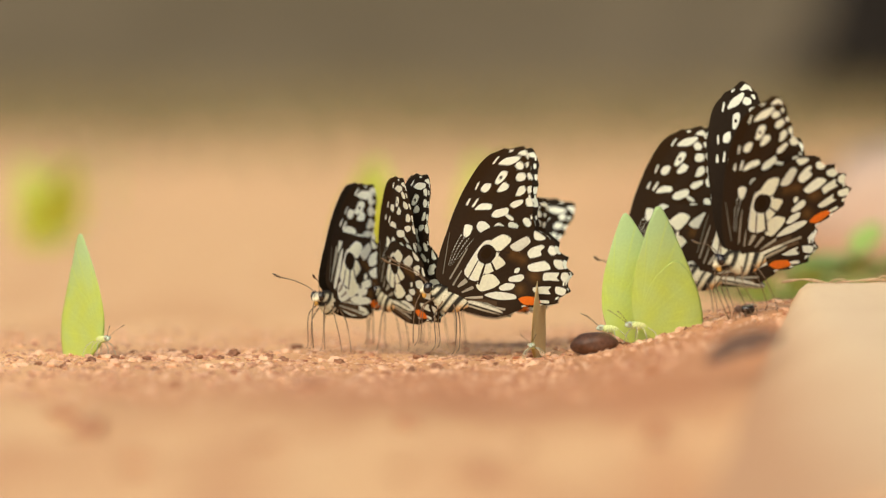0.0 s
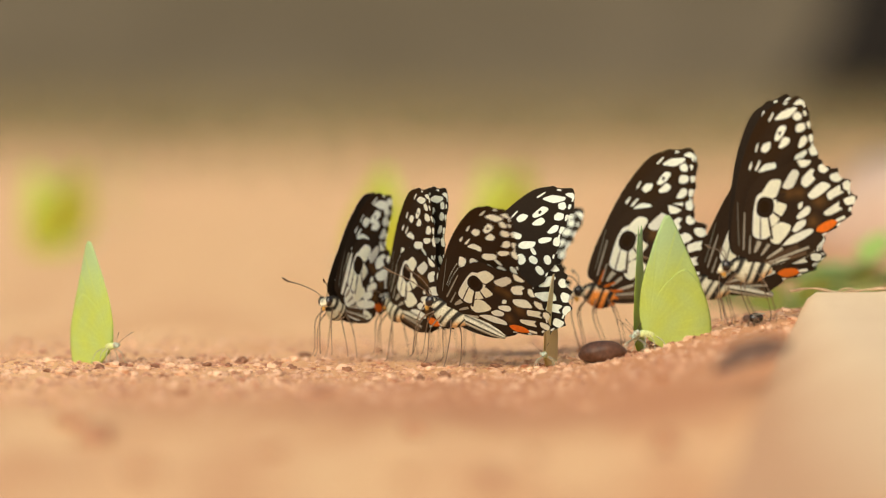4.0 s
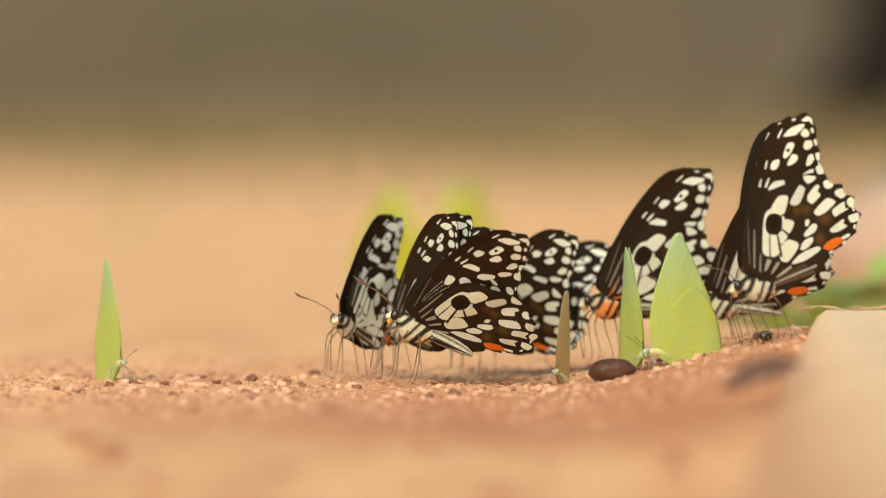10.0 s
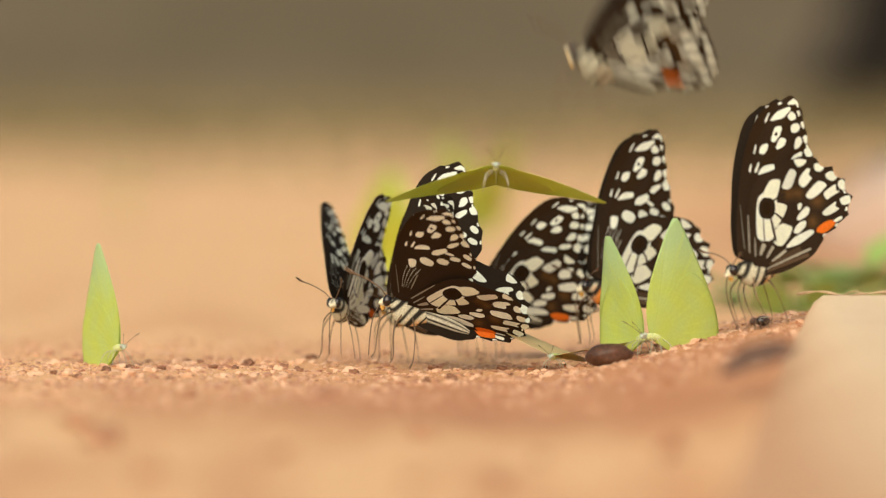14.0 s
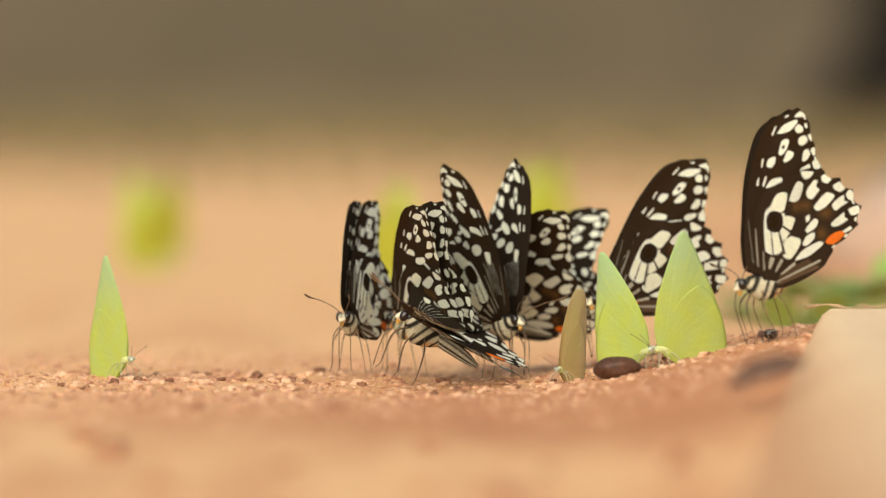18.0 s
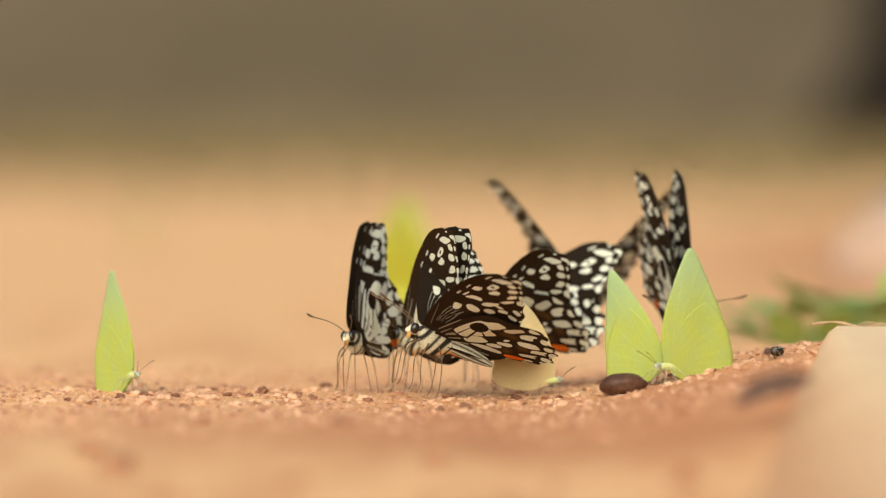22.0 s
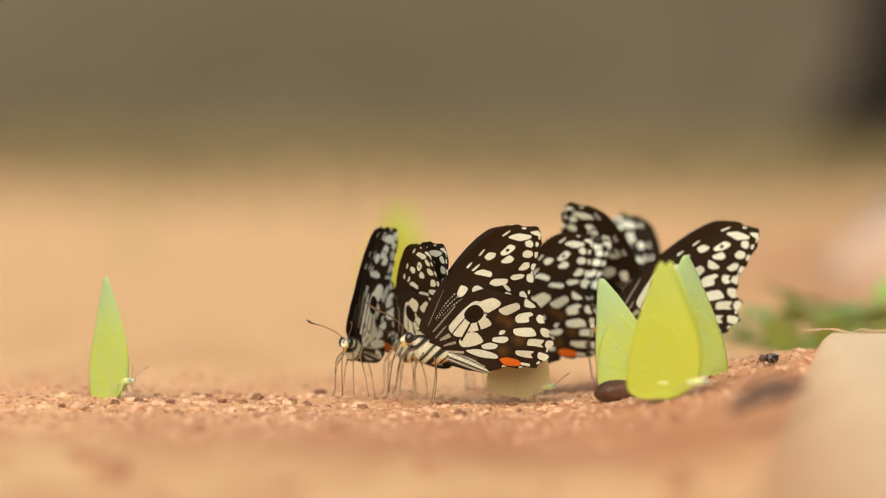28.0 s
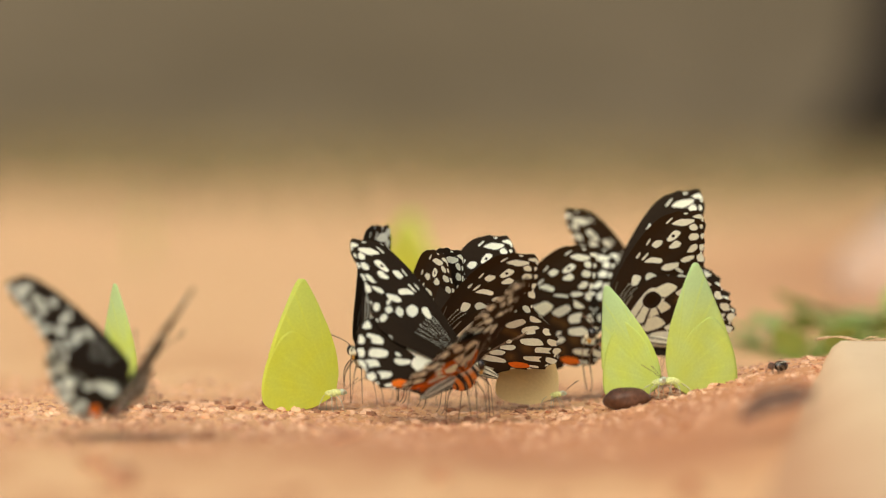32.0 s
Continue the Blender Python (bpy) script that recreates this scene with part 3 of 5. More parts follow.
def wing(name, edge, paint, side, mat, na=90, nr=26, bow=0.25, size=1.0):
    """A thin plain wing with an upper and an under face, ribs and a slight bow."""
    line = smooth_line(edge, na)
    r = (np.arange(nr + 1) / nr) ** 0.85
    xy = r[:, None, None] * line[None, :, :]
    x, v = xy[..., 0].ravel(), xy[..., 1].ravel()
    rad, ang = np.hypot(x, v), np.arctan2(v, -x)
    ribs = 0.035 * np.clip(np.cos(ang * 28), 0, 1) ** 6 * np.clip(rad / 6, 0, 1)
    h = bow * np.sin(np.clip(rad / 40, 0, 1) * 2.6) + 0.14 * np.sin(x * 0.5 + v * 0.12) * np.clip(rad / 20, 0, 1) + ribs
    half = 0.02
    top = np.stack([x, side * v, h + half], axis=1)
    low = np.stack([x, side * v, h - half], axis=1)
    verts = np.concatenate([top, low]) * MM * size
    n, w = (nr + 1) * (na + 1), na + 1
    faces = []
    for j in range(nr):
        for i in range(na):
            a, b, c, d = j * w + i, j * w + i + 1, (j + 1) * w + i + 1, (j + 1) * w + i
            q = (a, b, c, d) if side < 0 else (d, c, b, a)
            faces.append(q)
            faces.append(tuple(n + k for k in q[::-1]))
    for i in range(na):
        a, b = nr * w + i, nr * w + i + 1
        faces.append((a, b, n + b, n + a) if side < 0 else (n + a, n + b, b, a))
    cols = np.concatenate([paint(x, v, True), paint(x, v, False)])
    return mesh(name, verts, faces, mat, np.clip(cols, 0, 1))


# ---- butterflies ----
WING_SIDE = {}


def side_of(ob):
    return WING_SIDE.get(ob.data.name, 0)


def hinge(side, angle, sweep=0.0, z=15.7, fore=True):
    x = (1.6 if fore else 1.2) if z > 10 else 1.5
    y = (1.5 if fore else 1.8) if z > 10 else (0.35 if fore else 0.42)
    return pose(x * MM, side * y * MM, z * MM, side * angle, 0, 0) @ pose(0, 0, 0, 0, 0, side * sweep)


def body_colours(ang, fur, line, lines, flank=None):
    w = np.degrees(ang[:, 1])
    c = np.tile(np.array(fur), (len(w), 1))
    for k in lines:
        d = np.abs((w - k + 180) % 360 - 180)
        c = blend(c, line, np.clip(2.4 - d / 5, 0, 1))
    if flank is not None:
        c = blend(c, flank, np.clip((w - 195) / 15, 0, 1) * np.clip((345 - w) / 15, 0, 1) * np.clip((ang[:, 0] * 1000 + 3) / 2, 0, 1))
    return c


def chequered_butterfly(tone, paints, flank):
    """Black and cream swallowtail on its six legs, head along +x, with hinged wings."""
    b = new("butterfly")

    def mm(rows):
        return [tuple(k * MM for k in r) for r in rows]

    v, f, a = spindle(mm([(-5.0, 13.9, 1.3, 1.7), (-2.0, 13.6, 1.9, 3.0), (1.4, 13.6, 2.1, 3.5), (4.0, 14.2, 1.6, 2.5), (5.3, 14.7, 1.0, 1.2)]), 44, 48)
    xs, up = a[:, 0] * 1000, np.sin(a[:, 1])
    band = np.clip(np.sin((xs + 1.7 * up + 0.35 * np.sin(xs * 1.3 + 2 * up)) * 2.35 + 0.4) * 2.6 - 0.25, 0, 1)
    glow = flank[0] > 0.6
    col = blend(np.tile(np.array((0.52, 0.48, 0.34)), (len(xs), 1)), flank, np.clip(-up * 2 + (1.3 if glow else -0.4), 0, 1) * np.clip(((5.0 if glow else 0.5) - xs) / 2, 0, 1))
    col = blend(blend(col, (0.02, 0.015, 0.01), band), (0.02, 0.015, 0.01), np.clip(up * 4 - 2.2, 0, 1))
    part("thorax", mesh("thorax", v, f, M_FUR, col), b)
    rng = random.Random(11)
    hv, hf = [], []
    for _ in range(70):
        x, w = rng.uniform(-4.0, 5.0), rng.uniform(0, 6.283)
        k = 1 - ((x - 0.6) / 6.5) ** 2
        root = Vector((x, 1.9 * k * math.cos(w), 13.9 + 3.1 * k * math.sin(w)))
        out = Vector((-0.5, math.cos(w), math.sin(w))).normalized() * rng.uniform(0.25, 0.6)
        n = len(hv)
        hv += [(root + Vector((0.07, 0, 0.03))) * MM, (root + Vector((-0.07, 0.04, -0.03))) * MM, (root + Vector((0, -0.06, 0.05))) * MM, (root + out) * MM]
        hf += [(n, n + 1, n + 3), (n + 1, n + 2, n + 3), (n + 2, n, n + 3)]
    shade = np.repeat([rng.choice((0.02, 0.03, 0.05, 0.3, 0.5)) for _ in range(70)], 4)[:, None] * np.array((0.95, 0.82, 0.5))
    part("fur", mesh("fur_" + tone, hv, hf, M_FUR, shade), b)
    v, f, a = spindle(mm([(-3.0, 14.3, 1.3, 1.8), (-6.0, 14.2, 1.4, 1.9), (-10, 13.9, 1.4, 1.8), (-13.6, 13.5, 1.2, 1.4), (-16.4, 13.1, 0.5, 0.6)]), 36, 48)
    col = body_colours(a, (0.56, 0.53, 0.41), (0.03, 0.024, 0.016), (90, 76, 104, 62, 118, 20, 160, 335, 205, 300, 240))
    ring = np.clip(np.sin(a[:, 0] * 1000 * 2.9) * 3 - 2.2, 0, 1)
    part("abdomen", mesh("abdomen", v, f, M_FUR, blend(col, (0.34, 0.30, 0.21), ring * 0.5)), b)
    v, f, a = spindle(mm([(4.6, 14.6, 0.8, 0.9), (6.0, 14.9, 1.4, 1.4), (7.4, 14.6, 1.1, 1.2), (8.3, 14.1, 0.4, 0.5)]))
    head = part("head", mesh("head", v, f, M_FUR, body_colours(a, (0.76, 0.70, 0.50), (0.02, 0.015, 0.01), (90, 78, 102, 55, 125))), b)
    ev, ef = ball(1.3 * MM, 12, (0.9, 0.75, 1.12))
    eye = mesh("eye", ev, ef, M_EYE)
    for s in (1, -1):
        part("eye", eye, head, pose(6.3 * MM, s * 1.15 * MM, 15.1 * MM), "glossy black eye")
        p = smooth_line([(6.6, s * 0.5, 15.9), (8.8, s * 2.0, 17.6), (12.8, s * 4.2, 19.0), (17.2, s * 6.0, 19.6), (19.4, s * 6.8, 20.4)], 16) * MM
        rad = [0.13 * MM] * 12 + [0.17 * MM, 0.26 * MM, 0.34 * MM, 0.32 * MM, 0.08 * MM]
        v, f = tube(p, rad, 6)
        part("antenna", mesh("antenna", v, f, M_LEG), head)
    v, f = ball(0.62 * MM, 8, (1.0, 0.9, 1.5))
    part("palp", mesh("palp", v, f, M_PALP), head, pose(7.0 * MM, 0, 13.2 * MM, 0, 20, 0), "orange furry palp")
    p = smooth_line([(7.8, 0, 13.8), (8.6, 0, 10), (8.0, 0, 5), (7.0, 0, 0.2)], 10) * MM
    v, f = tube(p, [0.15 * MM] * 11, 5)
    part("proboscis", mesh("proboscis", v, f, M_LEG), head)
    for s in (1, -1):
        for hip, knee, foot in (((3.8, 1.1), (6.6, 2.6, 9.6), (5.6, 2.8)), ((1.5, 1.5), (2.6, 4.0, 8.6), (0.6, 5.0)), ((-0.8, 1.3), (-3.0, 3.6, 9.0), (-4.6, 4.8))):
            pts = smooth_line([(hip[0], s * hip[1], 13.4), (knee[0], s * knee[1], knee[2]), (foot[0] * 0.9 + knee[0] * 0.1, s * foot[1], 2.0),
                               (foot[0] + 0.6, s * (foot[1] + 0.5), 0.0)], 14) * MM
            v, f = tube(pts, [0.20 * MM] * 5 + [0.14 * MM] * 4 + [0.10 * MM] * 6, 6)
            part("leg", mesh("leg", v, f, M_LEG), b)
    for s in (1, -1):
        fw = pattern_wing("forewing_%s_%s" % (tone, "l" if s > 0 else "r"), FORE_EDGE, paints[0], s, True, 0.85, 0.9)
        hw = pattern_wing("hindwing_%s_%s" % (tone, "l" if s > 0 else "r"), REAR_EDGE, paints[1], s, False, 1.5, 0.4)
        WING_SIDE[fw.name] = WING_SIDE[hw.name] = s
        part("hindwing", hw, b, hinge(s, 84, 0, fore=False))
        part("forewing", fw, b, hinge(s, 83))
    return b


def sulphur_butterfly(paint, tone, size=1.0, edges=(LEMON_FORE, LEMON_REAR)):
    """Plain leaf-like yellow butterfly sitting low, head along +x."""
    b = new("butterfly")
    k = MM * size
    v, f, a = spindle([(-12 * k, 4.6 * k, 0.1 * k, 0.3 * k), (-7 * k, 4.8 * k, 0.25 * k, 0.8 * k), (-2 * k, 5.1 * k, 0.3 * k, 1.0 * k), (1.8 * k, 5.2 * k, 0.7 * k, 1.2 * k),
                       (4 * k, 5.2 * k, 0.7 * k, 0.8 * k)], 12, 24)
    part("thorax", mesh("thorax_pale", v, f, M_FUR, body_colours(a, (0.60, 0.66, 0.28), (0.5, 0.55, 0.35), (90,))), b)
    v, f, a = spindle([(3.6 * k, 5.4 * k, 0.5 * k, 0.6 * k), (4.6 * k, 5.4 * k, 0.8 * k, 0.9 * k), (5.8 * k, 5.2 * k, 0.3 * k, 0.4 * k)], 12, 12)
    head = part("head", mesh("head_pale", v, f, M_FUR, body_colours(a, (0.5, 0.58, 0.45), (0.3, 0.35, 0.3), (90,))), b)
    ev, ef = ball(0.5 * k, 8)
    eye = mesh("eye_pale", ev, ef, M_PALE_LEG)
    for s in (1, -1):
        part("eye", eye, head, pose(4.9 * k, s * 0.8 * k, 5.6 * k))
        v, f = tube(smooth_line([(5.4, s * 0.3, 6), (7, s * 1.2, 7.4), (9.4, s * 2.4, 9.0), (10, s * 2.8, 9.3)], 10) * k, [0.06 * k] * 8 + [0.1 * k, 0.13 * k, 0.06 * k], 5)
        part("antenna", mesh("antenna_pale", v, f, M_LEG), head)
        for hip, foot in ((2.6, 4.2), (1.0, 0.8), (-0.8, -3.2)):
            v, f = tube(smooth_line([(hip, s * 0.8, 4.6), (hip + (foot - hip) * 0.5, s * 2.6, 3.4), (foot, s * 3.4, 0.6), (foot + 0.4, s * 3.7, 0)], 8) * k, [0.12 * k] * 5 + [0.08 * k] * 4, 5)
            part("leg", mesh("leg_pale", v, f, M_PALE_LEG), b)
        fw = wing("forewing_%s_%s" % (tone, "l" if s > 0 else "r"), edges[0], paint, s, M_LEMON, size=size)
        hw = wing("hindwing_%s_%s" % (tone, "l" if s > 0 else "r"), edges[1], paint, s, M_LEMON, nr=22, bow=0.2, size=size)
        WING_SIDE[fw.name] = WING_SIDE[hw.name] = s
        part("hindwing", hw, b, hinge(s, 87, z=5.6 * size, fore=False))
        part("forewing", fw, b, hinge(s, 86, z=5.6 * size))
    b["hinge_height"] = 5.6 * size
    return b


def stand(x, y, z=0.0, yaw=180.0, pitch=0.0, roll=0.0):
    """Where a butterfly stands, in millimetres and degrees; pitch lifts its head."""
    return pose(x * MM, y * MM, z * MM) @ pose(0, 0, 0, 0, 0, yaw) @ pose(0, 0, 0, roll, -pitch, 0)


def folded(b, o, r):
    """The pose of one wing for a row of seconds, left, right and, if given, the sweep of the fore and of the hind wings."""
    s, fore = side_of(o), o.name.startswith("forewing")
    angle = r[1] if s > 0 else r[2]
    sweep = (r[3] if len(r) > 3 else b.get("fore", 0)) if fore else (r[4] if len(r) > 4 else b.get("hind", 0))
    return hinge(s, angle if fore or "hinge_height" in b else angle - 2.0, sweep, b.get("hinge_height", 15.7), fore)


def wings(b, *row):
    """Set both pairs of wings: degrees above the level, on the left and on the right."""
    for o in b.children:
        if side_of(o):
            o.matrix_basis = folded(b, o, (0, *row))


def flap(b, rows):
    """Key both pairs of wings."""
    for o in b.children:
        if side_of(o):
            walk(o, [(r[0], folded(b, o, r)) for r in rows])


def flutter(start, end, up=80, down=5, beat=0.07):
    """Wing rows for a flight."""
    n = max(2, round((end - start) / beat))
    return [(start + (end - start) * k / n, *((up, up) if k % 2 == 0 else (down, down))) for k in range(n + 1)]


# ---- ground ----
def terrain(x, y):
    """Height of the soil in millimetres."""
    ramp = min(max((x - 18) / 74, 0), 1)
    ramp = ramp * ramp * (3 - 2 * ramp)
    near = min(max((y + 600) / 600, 0), 1)
    far = min(max((270 - y) / 200, 0), 1)
    z = 14.5 * ramp * near * far
    p = Vector((x * 0.02, y * 0.012, 0))
    z += 1.1 * noise.noise(p) + 0.6 * noise.noise(p * 4.1) + 0.45 * noise.noise(p * 11.0)
    return z * min(1, max(0, (3000 - y) / 2000))


def ground_sheet():
    xs = [-400000, -60000, -9000, -2000, -700, -330] + [-240 + 3.0 * i for i in range(161)] + [330, 700, 2000, 9000, 60000, 400000]
    ys = [-60000, -6000, -2400, -1300, -800] + [-620 + 7.0 * i for i in range(66)] + [-158 + 2.6 * i for i in range(150)] + [240 + 16 * i * (1 + i / 40) for i in range(60)] + [4200, 6500, 10000, 20000, 60000, 400000]
    verts = [(x * MM, y * MM, terrain(x, y) * MM) for y in ys for x in xs]
    n = len(xs)
    faces = [(j * n + i, j * n + i + 1, (j + 1) * n + i + 1, (j + 1) * n + i) for j in range(len(ys) - 1) for i in range(n - 1)]
    ob = new("ground", mesh("ground", verts, faces, M_SOIL))
    tagged(ob, "bare orange laterite soil, damp and gritty", "ground", kind="structure")


def lump(r, seed, squash=(1, 1, 0.7), sub=1, rough=0.25):
    bm = bmesh.new()
    bmesh.ops.create_icosphere(bm, subdivisions=sub, radius=r)
    for q in bm.verts:
        k = 1 + rough * noise.noise(q.co / r * 1.3 + Vector((seed * 3.7, seed, 0)))
        q.co = Vector((q.co.x * squash[0], q.co.y * squash[1], q.co.z * squash[2])) * k
    v = [tuple(q.co) for q in bm.verts]
    f = [tuple(w.index for w in fc.verts) for fc in bm.faces]
    bm.free()
    return v, f


def grit():
    """Loose grains on the soil round the butterflies."""
    rng = random.Random(4)
    shapes = [lump(1.0, k, (1, rng.uniform(0.6, 1), rng.uniform(0.4, 0.7)), 1, 0.9) for k in range(12)]
    verts, faces = [], []
    for _ in range(14000):
        y = rng.triangular(-190, 260, 5)
        x = rng.uniform(-150, 150)
        r = min(0.22 + rng.expovariate(3.6), 1.3)
        sv, sf = rng.choice(shapes)
        a = rng.uniform(0, 6.3)
        c, s, z, n = math.cos(a), math.sin(a), terrain(x, y) + r * 0.12, len(verts)
        verts += [((x + r * (c * p[0] - s * p[1])) * MM, (y + r * (s * p[0] + c * p[1])) * MM, (z + r * p[2]) * MM) for p in sv]
        faces += [tuple(n + k for k in q) for q in sf]
    ob = new("grit", mesh("grit", verts, faces, M_GRAIN, smooth=False))
    tagged(ob, "orange and pink sand grains scattered on soil", "gravel", kind="stuff")


def stones():
    """Larger crumbs of soil and stones that can be told apart."""
    rng = random.Random(21)
    shapes = [mesh("crumb", *lump(1.0 * MM, k + 20, (1.2, 0.9, rng.uniform(0.5, 0.7)), 2, 0.9), (M_CRUMB if k % 3 == 0 else M_GRAIN) if k < 9 else M_CLOD, smooth=False) for k in range(12)]
    spots_on = [(-55, 62, 1.9, 0), (-46, 34, 1.5, 1)] + [(rng.uniform(-112, 66), rng.triangular(-40, 110, 10), rng.uniform(0.7, 1.5), rng.randrange(9)) for _ in range(70)]
    spots_on += [(rng.uniform(-85, 60), rng.uniform(-430, -90), rng.uniform(1.8, 3.4), 9 + rng.randrange(3)) for _ in range(12)] + [(-82, -232, 3.2, 9), (-30, -120, 3.0, 10)]
    for x, y, r, k in spots_on:
        ob = new("small_stone", shapes[k])
        ob.matrix_basis = pose(x * MM, y * MM, (terrain(x, y) + r * 0.3) * MM, rng.uniform(-15, 15), rng.uniform(-15, 15), rng.uniform(0, 360))
        ob.scale = (r, r, r)
        tagged(ob, "dark brown crumb of soil on the ground" if k % 3 == 0 and k < 9 else "small orange-pink stone on the ground", "stone", "small stones on the soil")


def far_things():
    rng = random.Random(9)
    # earth bank across the back
    xs = [-14 + 0.5 * i for i in range(57)]
    verts, faces = [], []
    prof = ((6.2, -0.04), (6.9, 0.10), (8.0, 0.4), (10.5, 1.1), (16.0, 2.4), (24.0, 3.2))
    for d, z in prof:
        for x in xs:
            verts.append((x, d + 0.5 * noise.noise(Vector((x * 0.5, d, 0))), z + 0.18 * noise.noise(Vector((x * 0.8, d * 0.7, 3))) - (0.2 if z < 0 else 0)))
    n = len(xs)
    for j in range(len(prof) - 1):
        for i in range(n - 1):
            faces.append((j * n + i, j * n + i + 1, (j + 1) * n + i + 1, (j + 1) * n + i))
    tagged(new("backdrop", mesh("bank", verts, faces, M_BANK)), "brown earth bank far behind, out of focus", "bank", kind="structure")
    # dry grass along the foot of the bank
    verts, faces = [], []
    for _ in range(5000):
        x, y = rng.uniform(-1.5, 1.5), rng.triangular(2.6, 6.6, 6.0)
        h, w, a, lean = rng.uniform(0.015, 0.06), rng.uniform(0.002, 0.0045), rng.uniform(0, 3.14), rng.uniform(-0.03, 0.03)
        k = len(verts)
        dx, dy = w * math.cos(a), w * math.sin(a)
        verts += [(x - dx, y - dy, -0.004), (x + dx, y + dy, -0.004), (x + lean * 0.4 + dx * 0.7, y + dy * 0.7, h * 0.6), (x + lean * 0.4 - dx * 0.7, y - dy * 0.7, h * 0.6), (x + lean, y, h)]
        faces += [(k, k + 1, k + 2, k + 3), (k + 3, k + 2, k + 4)]
    tagged(new("grass", mesh("grass", verts, faces, M_GRASS, smooth=False)), "thin dry olive grass far behind", "grass", kind="stuff")
    # blackish upright shape with three roots, filling the dark back right
    t = new("tree")
    p = smooth_line([(0.60, 6.0, -0.1), (0.60, 6.0, 0.3), (0.615, 6.03, 1.0), (0.64, 6.06, 2.2)], 14)
    v, f = tube(p, [0.16, 0.14, 0.13] + [0.122 - 0.004 * i for i in range(12)], 18)
    v = [Vector(q) + Vector((0.03 * noise.noise(Vector(q) * 3), 0.03 * noise.noise(Vector(q) * 4), 0)) for q in v]
    part("trunk", mesh("trunk", v, f, M_BLACKISH), t)
    for k, (a, r) in enumerate(((200, 0.30), (262, 0.26), (330, 0.28))):
        c, w = math.cos(radians(a)), math.sin(radians(a))
        p = smooth_line([(0.60 + 0.05 * c, 6.0 + 0.05 * w, 0.26), (0.60 + 0.13 * c, 6.0 + 0.13 * w, 0.07), (0.60 + r * c, 6.0 + r * w, -0.08)], 8)
        part("root", mesh("root", *tube(p, [0.07 - 0.004 * i for i in range(9)], 8), M_BLACKISH), t)
    tagged(t, "dark blackish upright shape far behind", "tree")


def pale_slab():
    """Broad flat stone that reaches from the butterflies' side towards the lens."""
    nx, ny = 60, 90
    verts, faces = [], []
    for j in range(ny + 1):
        y = -680 + 700 * j / ny
        near = min(y, 0)
        edge = 87 - 12 * (1 - math.exp(near / 160)) + 0.022 * near
        flank = 10 + 0.08 * max(-y, 0)
        for i in range(nx + 1):
            u = i / nx
            x = edge - 0.5 * flank + 210 * u * u ** 0.3
            inn = min((x - edge + 0.5 * flank) / flank, 1)
            back = min((20 - y) / 12, 1)
            top = 21.0 - 0.006 * (-y)
            k = (1 - (1 - inn) ** 1.5) * (1 - (1 - max(back, 0)) ** 2.4)
            z = -3 + (top + 3) * k + 0.5 * noise.noise(Vector((x * 0.05, y * 0.05, 2))) * k + 0.2 * noise.noise(Vector((x * 0.4, y * 0.4, 5))) * k
            verts.append((x * MM, y * MM, z * MM))
    w = nx + 1
    for j in range(ny):
        for i in range(nx):
            faces.append((j * w + i, j * w + i + 1, (j + 1) * w + i + 1, (j + 1) * w + i))
    rim = [i for i in range(w)] + [j * w + nx for j in range(1, ny + 1)] + [ny * w + i for i in range(nx - 1, -1, -1)] + [j * w for j in range(ny - 1, 0, -1)]
    n = len(verts)
    verts += [(verts[i][0], verts[i][1], -0.012) for i in rim]
    for q in range(len(rim)):
        faces.append((rim[q], n + q, n + (q + 1) % len(rim), rim[(q + 1) % len(rim)]))
    faces.append(tuple(n + q for q in range(len(rim))))
    tagged(new("stone", mesh("slab", verts, faces, M_STONE)), "broad pale tan stone with a flat top, bedded in soil", "stone")


def far_stone():
    v, f = lump(42 * MM, 8, (1.3, 0.9, 0.75), 3, 0.3)
    ob = new("stone", mesh("far_stone", v, f, M_PINK))
    ob.matrix_basis = pose(205 * MM, 1000 * MM, 14 * MM)
    tagged(ob, "pale pinkish grey stone further back on soil", "stone")


def pebble():
    v, f = lump(6.0 * MM, 3, (1.0, 0.75, 0.5), 4, 0.12)
    ob = new("pebble", mesh("pebble", v, f, M_SEED))
    ob.matrix_basis = pose(38.6 * MM, 12 * MM, (terrain(38.6, 12) + 2.4) * MM, 0, -3, 8)
    tagged(ob, "smooth dark brown oval pebble on orange soil", "pebble")


def dry_leaf():
    """Curled dead leaf lying against the stone."""
    n, m = 18, 8
    verts, faces = [], []
    for side in (0.25, -0.25):
        for i in range(n + 1):
            u = i / n * 2 - 1
            for j in range(m + 1):
                w = j / m * 2 - 1
                half = 4.2 * (1 - u * u) ** 0.6 + 0.15
                verts.append((11.5 * u * MM, half * w * MM, (2.4 * w * w * (1 - u * u) + 1.8 * u * u * u + side + 0.3 * math.sin(9 * u + 4 * w)) * MM))
    k, w = (n + 1) * (m + 1), m + 1
    for i in range(n):
        for j in range(m):
            q = (i * w + j, i * w + j + 1, (i + 1) * w + j + 1, (i + 1) * w + j)
            faces += [q[::-1], tuple(k + e for e in q)]
    ob = new("dry_leaf", mesh("dry_leaf", verts, faces, M_DRY))
    ob.matrix_basis = pose(66 * MM, -215 * MM, 14.5 * MM, 40, -14, 8)
    ob.scale = (0.78, 0.78, 0.9)
    tagged(ob, "curled greyish brown dead leaf against the stone", "leaf")


